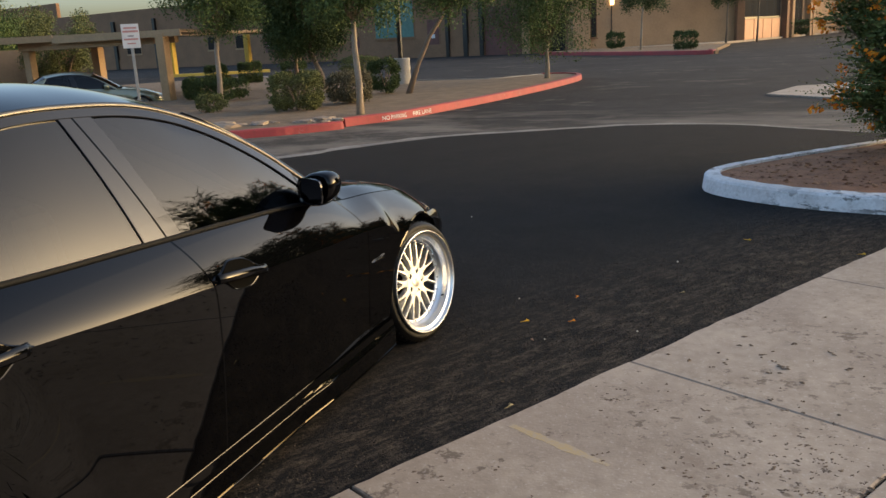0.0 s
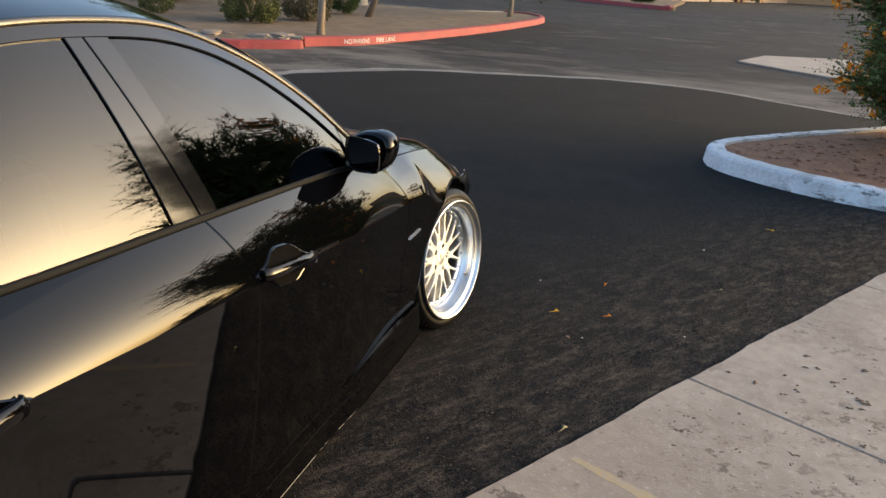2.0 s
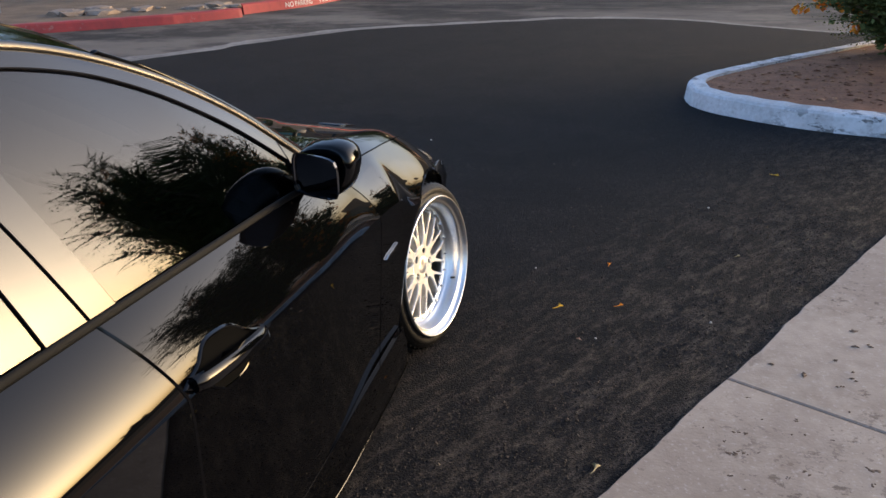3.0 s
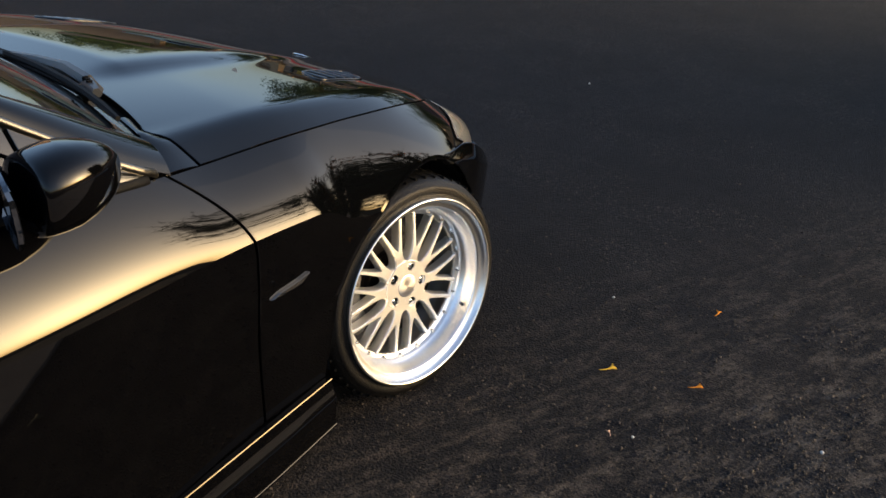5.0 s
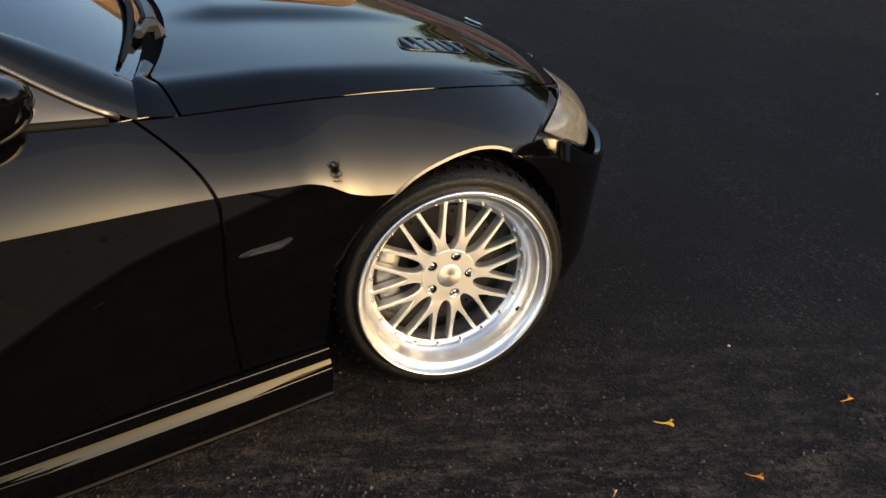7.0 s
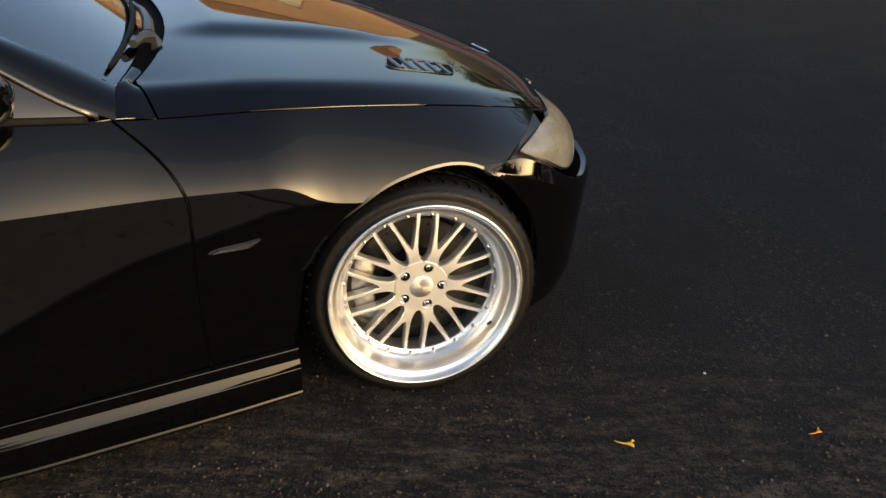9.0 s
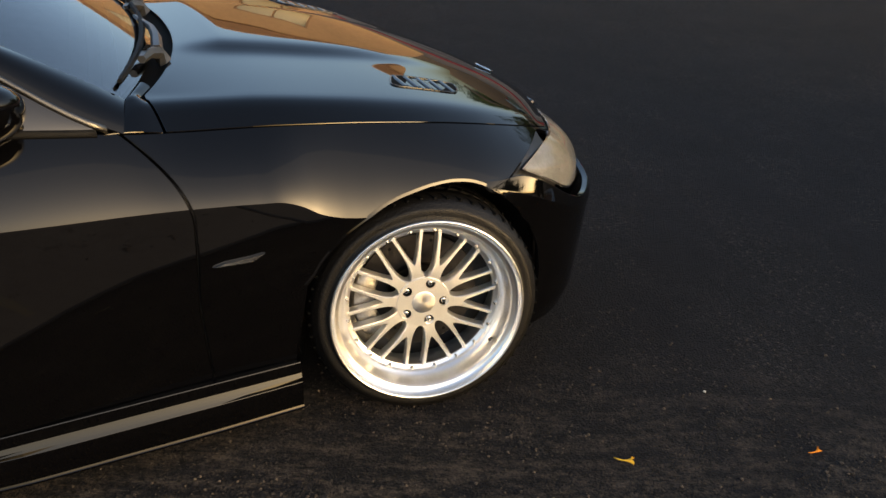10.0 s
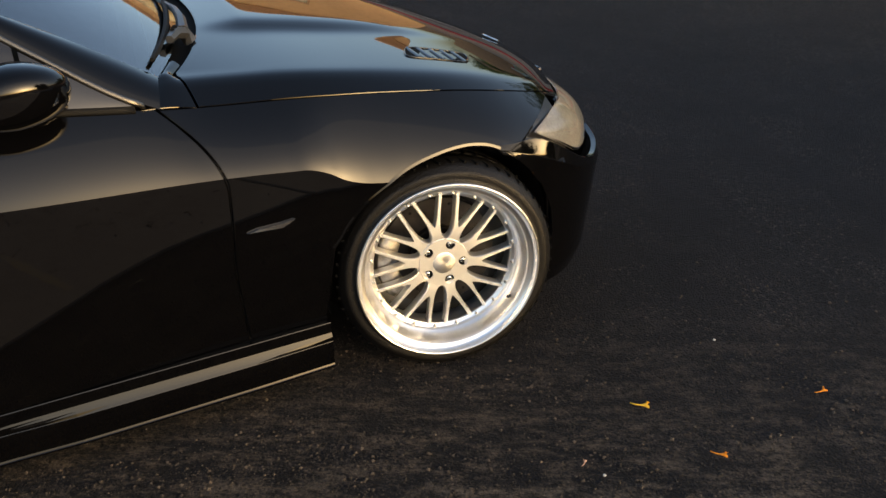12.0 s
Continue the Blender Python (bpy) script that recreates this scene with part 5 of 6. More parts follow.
# red fire-lane kerb of the long island
red_line = smooth_line([(-6.62, 13.50), (-6.40, 13.95), (-6.05, 14.60), (-5.74, 16.1), (-5.36, 18.4), (-5.06, 20.9), (-4.86, 23.8), (-4.85, 25.6), (-5.1, 26.9), (-5.7, 27.8), (-6.6, 28.0)], 0.2)
tagged(part("kerb", kerb_mesh(red_line, 0.16, 0.15, side=1.0), red_kerb), "red painted fire lane kerb", "kerb", kind="structure")
red_line2 = smooth_line([(-15, 6.8), (-10.5, 10.0), (-7.64, 11.97), (-7.07, 12.45), (-6.60, 13.0), (-6.50, 13.2)], 0.2)
tagged(part("kerb", kerb_mesh(red_line2, 0.16, 0.13, side=1.0), red_kerb), "red painted fire lane kerb", "kerb", kind="structure")
back_line = [(-6.6, 28.0), (-7.2, 27.0), (-7.9, 26.2), (-9.1, 26.4), (-11.0, 26.8), (-14.5, 29.0), (-18.2, 33.0), (-24, 37)]
back_line = smooth_line(back_line, 0.3)
tagged(part("kerb", kerb_mesh(back_line, 0.14, 0.13, side=1.0), grey_kerb), "plain concrete kerb behind the planting", "kerb", kind="structure")
bm = bmesh.new()
isl = [(x - 0.12, y) for x, y in red_line2[::-1]][::-1] + [(x - 0.12, y) for x, y in red_line] + [(x, y - 0.1) for x, y in back_line] + [(-30, 30), (-24, 14)]
prism(bm, isl, -0.6, 0.11)
bmesh.ops.recalc_face_normals(bm, faces=bm.faces)
tagged(part("planting_bed", bm, tan_gravel), "tan decomposed granite planting bed", "gravel bed", kind="structure")
# far red kerb and its bed
far_red = smooth_line([(-14, 57.5), (-11.6, 54.0), (-7.0, 48.5), (-3.9, 45.3), (-2.4, 44.2), (-1.9, 44.6), (-2.2, 46.5)], 0.5)
tagged(part("kerb", kerb_mesh(far_red, 0.2, 0.2, side=1.0), red_kerb), "red painted kerb by the building", "kerb", kind="structure")
bm = prism(bmesh.new(), [(x + 0.10, y + 0.10) for x, y in far_red] + [(-1.8, 60), (-12, 62)], -0.05, 0.16)
bmesh.ops.recalc_face_normals(bm, faces=bm.faces)
tagged(part("planting_bed", bm, tan_gravel), "tan gravel bed by the building", "gravel bed", kind="structure")
# concrete pad on the far side
bm = prism(bmesh.new(), [(0.36, 18.12), (0.97, 20.1), (2.81, 21.1), (8, 23), (8, 13.5), (2.23, 16.04)][::-1], -0.05, 0.03)
bmesh.ops.recalc_face_normals(bm, faces=bm.faces)
tagged(part("concrete_pad", bm, concrete), "pale concrete gutter pad let into the old asphalt", "concrete pad", kind="structure")

# far buildings
def wall_run(b, p0, p1, h, thick, material, name="wall"):
    p0, p1 = Vector(p0), Vector(p1)
    L = (p1 - p0).length
    ang = math.atan2(p1.y - p0.y, p1.x - p0.x)
    o = part(name, boxed(0, L, 0, thick, -0.1, h, 0.0), material, b)
    o.matrix_basis = Matrix.Translation((p0.x, p0.y, 0)) @ Matrix.Rotation(ang, 4, "Z")
    return o


def local(parent_part, name, bm, material, label=""):
    """A piece in the frame of a wall part: x along it, y into it."""
    return part(name, bm, material, parent_part, label)


hall = thing("building", (0, 0, 0), label="long low brown and tan block building with arcade", category="building")
w1 = wall_run(hall, (-75, 78), (-13.0, 62), 6.0, 0.4, brown_wall)
w0 = wall_run(hall, (-100, 84.5), (-75, 78), 7.6, 0.4, brown_wall)
w2 = wall_run(hall, (-13.0, 62), (-1.3, 69), 5.4, 0.4, tan_wall)
w3 = wall_run(hall, (-1.3, 69), (7, 92), 5.4, 0.4, tan_wall)
wall_run(hall, (7, 92), (30, 100), 5.4, 0.4, tan_wall)
part("roof", prism(bmesh.new(), [(-99, 84.7), (-75, 78.2), (-13, 62.2), (-1.4, 69.2), (6.9, 92.2), (-60, 115)], 5.2, 5.3), brown_wall, hall)


def facade_window(w, x0, x1, z0, z1, glass, frame_m, bars=1):
    win = local(w, "window", boxed(x0, x1, -0.03, 0.02, z0, z1, 0.0), frame_m)
    n = bars
    for k in range(n):
        a = x0 + 0.06 + (x1 - x0 - 0.06) * k / n
        b = x0 + (x1 - x0 - 0.06) * (k + 1) / n + 0.0
        part("pane", boxed(a, b, -0.045, -0.032, z0 + 0.06, z1 - 0.06, 0.0), glass, win)
    part("sill", boxed(x0 - 0.05, x1 + 0.05, -0.10, -0.031, z0 - 0.10, z0 - 0.005, 0.0), frame_m, win)


def facade_door(w, x0, x1, z1, m):
    d = local(w, "door", boxed(x0, x1, -0.05, 0.02, 0.0, z1, 0.0), m, "maroon steel door")
    part("door_frame", boxed(x0 - 0.08, x1 + 0.08, -0.03, 0.03, 0.0, z1 + 0.08, 0.0), brown_wall, d)
    part("notice", boxed(x0 + (x1 - x0) * 0.35, x0 + (x1 - x0) * 0.65, -0.06, -0.051, 1.5, 1.8, 0.0), white_kerb, d)


facade_window(w1, 46.2, 50.3, 1.65, 4.6, teal_glass, brown_wall, 3)
facade_window(w1, 41.0, 42.6, 1.5, 2.6, dark_window, tan_wall, 1)
facade_window(w1, 25.0, 26.6, 1.5, 2.8, dark_window, tan_wall, 1)
facade_window(w1, 29.0, 30.6, 1.5, 2.8, dark_window, tan_wall, 1)
facade_window(w1, 12.0, 14.5, 1.5, 2.8, dark_window, tan_wall, 2)
facade_door(w1, 51.6, 52.7, 2.95, maroon)
facade_door(w1, 43.4, 44.4, 2.3, maroon)
facade_door(w1, 33.0, 34.0, 2.3, maroon)
for x0, x1, m in ((53.45, 53.75, trim_black), (55.1, 55.5, trim_black), (56.6, 56.95, trim_black), (60.35, 61.0, tan_wall), (62.3, 62.6, trim_black), (10.0, 10.5, trim_black), (17.0, 17.4, trim_black)):
    local(w1, "pilaster", boxed(x0, x1, -0.25, -0.005, 0.0, 5.0, 0.02), m)
local(w1, "recessed_door", boxed(57.0, 60.2, -0.04, 0.02, 0.0, 3.6, 0.0), maroon, "wide maroon roller door")
local(w1, "recessed_door", boxed(62.7, 63.8, -0.04, 0.02, 0.0, 3.6, 0.0), dark_window, "dark doorway")
local(w1, "base_course", boxed(0, 57, -0.12, -0.006, 0.0, 1.0, 0.0), brown_wall)
local(w2, "buttress", boxed(0.2, 1.5, -0.5, -0.005, 0.0, 5.4, 0.03), tan_wall)
facade_window(w2, 1.7, 2.2, 0.9, 3.9, dark_window, brown_wall, 1)
sconce = local(w2, "wall_lamp", boxed(3.2, 3.45, -0.22, -0.005, 3.15, 3.55, 0.03), warm_glow, "small lit wall lamp")
local(w2, "conduit", boxed(3.30, 3.35, -0.05, -0.006, 0.0, 3.1, 0.0), trim_black)
local(w2, "pilaster", boxed(13.0, 13.6, -0.4, -0.005, 0.0, 5.4, 0.03), brown_wall)
facade_window(w3, 0.3, 8.0, 1.75, 4.6, dark_window, champagne, 5)
for k in range(4):
    local(w3, "panel", boxed(0.35 + 1.9 * k, 2.15 + 1.9 * k, -0.08, -0.006, 0.15, 1.62, 0.02), peach_panel, "peach spandrel panel")
for a in (8.3, 9.6, 14.2, 15.0):
    local(w3, "column", boxed(a, a + 0.55, -0.5, -0.005, 0.0, 5.4, 0.03), brown_wall if a < 9 else tan_wall)
facade_window(w3, 10.6, 13.5, 0.3, 4.4, dark_window, tan_wall, 3)
# raised walk along the right-hand facade
bm = prism(bmesh.new(), [(-4.9, 58.0), (-1.8, 66.8), (4.3, 84.0), (7.0, 91.5), (-1.25, 68.9), (-9, 64.2), (-9.5, 62.5)], -0.05, 0.14)
bmesh.ops.recalc_face_normals(bm, faces=bm.faces)
tagged(part("pavement", bm, concrete), "pale concrete walk along the building", "pavement", kind="structure")
# covered walk; golden sunlight on the left-hand posts is put into their colour
arcade = thing("covered_walk", (0, 0, 0), label="low flat covered walk with posts coloured as if in golden sun", category="canopy")
part("roof", prism(bmesh.new(), [(-38.6, 46.2), (-35.2, 46.6), (-29.0, 54.5), (-34.0, 58.5)], 2.50, 2.68), carport_paint, arcade)
for x, y in ((-36.4, 47.5), (-35.7, 55.4), (-31.0, 54.6)):
    part("post", boxed(x - 0.19, x + 0.19, y - 0.19, y + 0.19, -0.05, 2.50, 0.02), sunlit_yellow if x < -32.5 else carport_paint, arcade)
# added raised strip: its yellow paints a patch of sunlit ground
tagged(part("kerb", kerb_mesh([(-33.6, 43.68), (-31, 44.2), (-28.1, 45.9)], 0.5, 0.16), sunlit_yellow), "added yellow strip, coloured as sunlit ground by the covered walk", "kerb", kind="structure")
# facing block across the car park
west = thing("building", (0, 0, 0), label="low tan building facing the car park", category="building")
ww = wall_run(west, (-17, -28), (-17, 12.5), 3.7, 0.4, tan_wall)
part("parapet", boxed(0, 40.5, -0.08, -0.005, 3.25, 3.65, 0.02), brown_wall, ww)
for k in range(8):
    facade_window(ww, 2.0 + 4.8 * k, 3.8 + 4.8 * k, 1.0, 2.6, dark_window, brown_wall, 2)
part("roof", boxed(-29, -17.1, -28, 12.5, 3.4, 3.5, 0.0), brown_wall, west)

# low block wall behind the carport
bw = thing("block_wall", (0, 0, 0), label="pinkish tan block garden wall", category="wall")
wall_run(bw, (-33.0, 19.5), (-24.7, 26.4), 1.85, 0.2, tan_wall)

# carport
LOT = -0.334
port = thing("carport", (0, 0, 0), label="tan steel carport with flat roof", category="carport")
part("roof", prism(bmesh.new(), [(-15.0, 20.3), (-19.9, 20.6), (-24.5, 19.6), (-27, 22.5), (-21.0, 25.6), (-16.5, 25.0)], lambda x, y: 1.98 + 0.012 * (-x - 15), lambda x, y: 2.07 + 0.012 * (-x - 15)), carport_paint, port)
fl = [(-15.0, 20.3), (-19.9, 20.6), (-24.5, 19.6)]
for (xa, ya), (xb, yb) in zip(fl, fl[1:]):
    L = math.hypot(xb - xa, yb - ya)
    o = part("fascia", boxed(0, L, -0.03, 0.03, 0.03, 0.22, 0.0), carport_paint, port)
    o.matrix_basis = Matrix.Translation((xa, ya - 0.03, 1.86 + 0.012 * (-xa - 15))) @ Matrix.Rotation(math.atan2(yb - ya, xb - xa), 4, "Z")
for x, y, r in ((-15.75, 20.4, 0.14), (-21.35, 21.0, 0.13), (-21.0, 23.6, 0.15)):
    part("post", boxed(x - r, x + r, y - r, y + r, LOT - 0.02, 2.0, 0.015), carport_paint, port)
part("beam", boxed(-21.5, -15.6, 20.75, 20.95, 1.72, 1.97, 0.01), carport_paint, port)

# parking sign with unreadable lines
sign = thing("parking_sign", (-10.34, 12.67, 0.1), 44, "white parking sign on a thin steel post", "sign")
part("post", boxed(-0.025, 0.025, -0.015, 0.015, -0.1, 1.6, 0.004), galvanised, sign)
sp = part("plate", boxed(-0.15, 0.15, -0.024, -0.018, 1.45, 1.87, 0.0015), sign_white, sign, "white enamel sign plate")
for z, h, wd, m in ((1.80, 0.030, 0.11, sign_red), (1.74, 0.035, 0.13, sign_red), (1.66, 0.022, 0.05, sign_grey), (1.605, 0.030, 0.12, sign_red), (1.53, 0.022, 0.07, sign_red)):
    part("lettering_bar", boxed(-wd, wd, -0.0262, -0.0245, z - h / 2, z + h / 2, 0.0), m, sp)

# lamp pole on its concrete base
pole = thing("lamp_pole", (-10.4, 25.0, 0.1), 0, "black lamp pole on a round concrete base", "lamp pole")
part("base", lathe([(0.0005, 0.80), (0.27, 0.80), (0.285, 0.78), (0.285, -0.1)], 28, axis="z"), grey_kerb, pole, "round concrete base", 40)
part("shaft", boxed(-0.06, 0.06, -0.06, 0.06, 0.80, 6.5, 0.01), trim_black, pole)
part("luminaire", boxed(-0.25, 0.25, -0.6, 0.1, 6.45, 6.65, 0.03), trim_black, pole)

# saloon parked under the carport
build_saloon((-17.05, 20.72, LOT + 0.02), -48.0, green_paint, "olive silver saloon parked under the carport", full=False)

# trees and bushes
PALE = "young tree with pale trunk and loose green crown"
build_tree((-12.0, 17.5, 0.1), 5.2, 1.85, 1.7, (0.05, 0.1), leaf_green, pale_bark, PALE, 11, per=80, clumps=14, limbs=8, size=0.06)
build_tree((-6.85, 14.6, 0.1), 4.6, 1.75, 1.5, (-0.06, 0.1), leaf_green, pale_bark, PALE, 12, per=80, clumps=14, limbs=8, size=0.055)
build_tree((-5.8, 25.3, 0.1), 5.6, 1.05, 2.5, (0.05, 0.0), leaf_green, pale_bark, "young tree with pale forked trunk", 13, per=80, clumps=18, limbs=9, size=0.062)
build_tree((-12.4, 23.6, 0.1), 5.5, 1.25, 2.1, (-0.45, 0.0), leaf_dark, bark, "dense dark green tree with crooked trunk", 14, per=120, clumps=18, limbs=9, radius=0.09, size=0.075)
build_tree((-14.2, 25.0, 0.1), 5.6, 1.5, 1.9, (0.1, 0.0), leaf_dark, bark, "dense dark green tree behind the bushes", 16, per=110, clumps=16, limbs=8, size=0.075)
build_tree((-8.2, 20.2, 0.1), 4.8, 2.0, 1.6, (1.0, 0.35), leaf_green, bark, "leaning tree with green crown", 15, per=70, clumps=12, limbs=7, size=0.06)
build_tree((-24.5, 25.5, LOT), 3.2, 0.9, 1.6, (0.1, 0.0), leaf_olive, bark, "low spreading tree behind the carport", 17, per=80, clumps=12)
build_tree((-38.0, 33.0, 0.0), 4.6, 1.2, 3.2, (0.0, 0.0), leaf_green, bark, "broad green tree behind the block wall", 18, per=90, clumps=16, limbs=9, size=0.12, radius=0.15)
build_tree((-45.0, 42.0, 0.0), 5.6, 1.4, 3.4, (0.0, 0.0), leaf_olive, bark, "broad green tree behind the block wall", 19, per=90, clumps=14, limbs=9, size=0.14, radius=0.15)
build_tree((-6.6, 52.5, 0.15), 6.0, 2.6, 2.0, (0.15, 0.0), leaf_dark, pale_bark, "slim tree in front of the tan wall", 20, per=70, clumps=12, size=0.10)
build_tree((-2.2, 63.5, 0.1), 6.5, 3.0, 2.2, (0.1, 0.0), leaf_dark, bark, "slim tree in front of the tan wall", 21, per=70, clumps=12, size=0.11)
build_tree((-0.2, 64.8, 0.1), 6.5, 3.2, 2.0, (0.1, 0.0), leaf_dark, bark, "slim tree in front of the tan wall", 22, per=60, clumps=10, size=0.11)
FAR = "rounded tree in a far row beyond the road"
for k, (x, y, h) in enumerate(((24.0, 61.0, 7.4), (31.0, 58.0, 6.2), (40.0, 57.0, 5.6), (47.0, 52.0, 3.6))):
    build_tree((x, y, 0.0), h, h * 0.28, h * 0.45, (0.1, 0.0), leaf_dark, bark, FAR, 80 + k, per=26, clumps=12, limbs=8, size=0.22, radius=0.14)
north_wall = thing("block_wall", (0, 0, 0), label="long low tan block wall across the road", category="wall")
wall_run(north_wall, (16.0, 66.0), (72.0, 36.0), 1.9, 0.2, tan_wall)
BED = "bushes in the planting bed"
for k, (x, y, r, h, lf, sq) in enumerate([(-8.95, 15.9, 0.56, 0.80, leaf_olive, 0.6), (-8.5, 17.5, 0.48, 0.72, leaf_brown, 0.7), (-8.95, 20.5, 0.42, 0.92, leaf_dark, 0.6), (-10.4, 18.4, 0.34, 0.60, leaf_brown, 0.7), (-13.5, 19.6, 0.68, 0.62, leaf_dark, 0.6), (-14.8, 20.6, 0.5, 0.62, leaf_dark, 0.5), (-18.0, 31.4, 0.5, 0.72, leaf_dark, 0.5), (-18.9, 29.6, 0.42, 0.82, leaf_dark, 0.5), (-20.3, 29.3, 0.45, 0.80, leaf_dark, 0.5), (-18.3, 25.2, 0.5, 0.62, leaf_dark, 0.6), (-16.8, 24.4, 0.42, 0.55, leaf_olive, 0.7), (-16.2, 34.0, 0.8, 0.8, leaf_olive, 0.7)]):
    build_bush((x, y, 0.1 if x > -17.5 or y > 28 else -0.2), r, r, h, lf, "clipped green bush in the gravel bed" if lf is not leaf_brown else "dry brownish bush in the gravel bed", 30 + k, n=2200, size=0.026, squared=sq, group=BED)
build_bush((-11.2, 16.0, 0.1), 0.35, 0.35, 0.42, leaf_olive, "low straggling bush with pale flowers", 47, n=260, size=0.035, squared=0.9)
for k, (x, y, h) in enumerate([(-9.1, 58.5, 1.1), (-3.7, 48.8, 1.0), (3.2, 79.0, 1.2)]):
    build_bush((x, y, 0.15), 0.55, 0.55, h, leaf_dark, "clipped dark bush by the tan wall", 60 + k, n=700, size=0.05, squared=0.55)
rock_rng = np.random.default_rng(77)
for k in range(26):
    q = rock_rng.uniform(0, 1)
    x, y = -9.3 + 2.7 * q + rock_rng.normal(0, 0.12), 12.55 + 1.0 * q + rock_rng.normal(0, 0.16)
    r = 0.05 + 0.11 * rock_rng.random() ** 2
    bm = bmesh.new()
    bmesh.ops.create_icosphere(bm, subdivisions=2, radius=1.0)
    for v in bm.verts:
        c = 1 + 0.45 * noise.noise(v.co * 1.6 + Vector((k * 7, 0, 0)))
        v.co = Vector((v.co.x * r * c * 1.6, v.co.y * r * c * 1.2, min(v.co.z, 0.55) * r * c * 0.6))
    o = tagged(part("rock", bm, rubble), "broken flat piece of pale rubble on the bed", "rock", "rubble by the red kerb")
    o.matrix_basis = pose(x, y, 0.11 + r * 0.1, 0, 0, 40.0 * k)

# writing on the red kerb
def kerb_text(text, p0, p1, z, height):
    cu = bpy.data.curves.new("kerb_text", "FONT")
    cu.body, cu.size, cu.extrude, cu.align_x = text, 1.0, 0.0, "LEFT"
    tmp = new("kerb_text", cu)
    bpy.context.view_layer.update()
    me = bpy.data.meshes.new_from_object(tmp.evaluated_get(bpy.context.evaluated_depsgraph_get()))
    bpy.data.objects.remove(tmp)
    xs = [v.co.x for v in me.vertices]
    x0, wide = min(xs), max(xs) - min(xs)
    for v in me.vertices:
        y = p0 + (p1 - p0) * (v.co.x - x0) / wide
        a, b = Vector(on_red(y - 0.05)), Vector(on_red(y + 0.05))
        d = (b - a).normalized()
        zz = z + v.co.y * height / 0.72
        q = Vector(on_red(y)) + Vector((d.y, -d.x)) * (0.009 - 0.016 * zz / 0.125)
        v.co = Vector((q.x, q.y, zz))
    word = thing("kerb_lettering", (0, 0, 0), label="white stencilled letters on the red kerb", category="lettering")
    left = bmesh.new()
    left.from_mesh(me)
    while left.verts:
        seen, todo = set(), [left.verts[:][0]]
        while todo:
            v = todo.pop()
            if v not in seen:
                seen.add(v)
                todo += [e.other_vert(v) for e in v.link_edges]
        one = left.copy()
        left.verts.index_update()
        one.verts.ensure_lookup_table()
        keep = {v.index for v in seen}
        bmesh.ops.delete(one, geom=[v for k, v in enumerate(one.verts) if k not in keep], context="VERTS")
        bmesh.ops.delete(left, geom=list(seen), context="VERTS")
        part("letter", one, white_kerb, word)
    return word


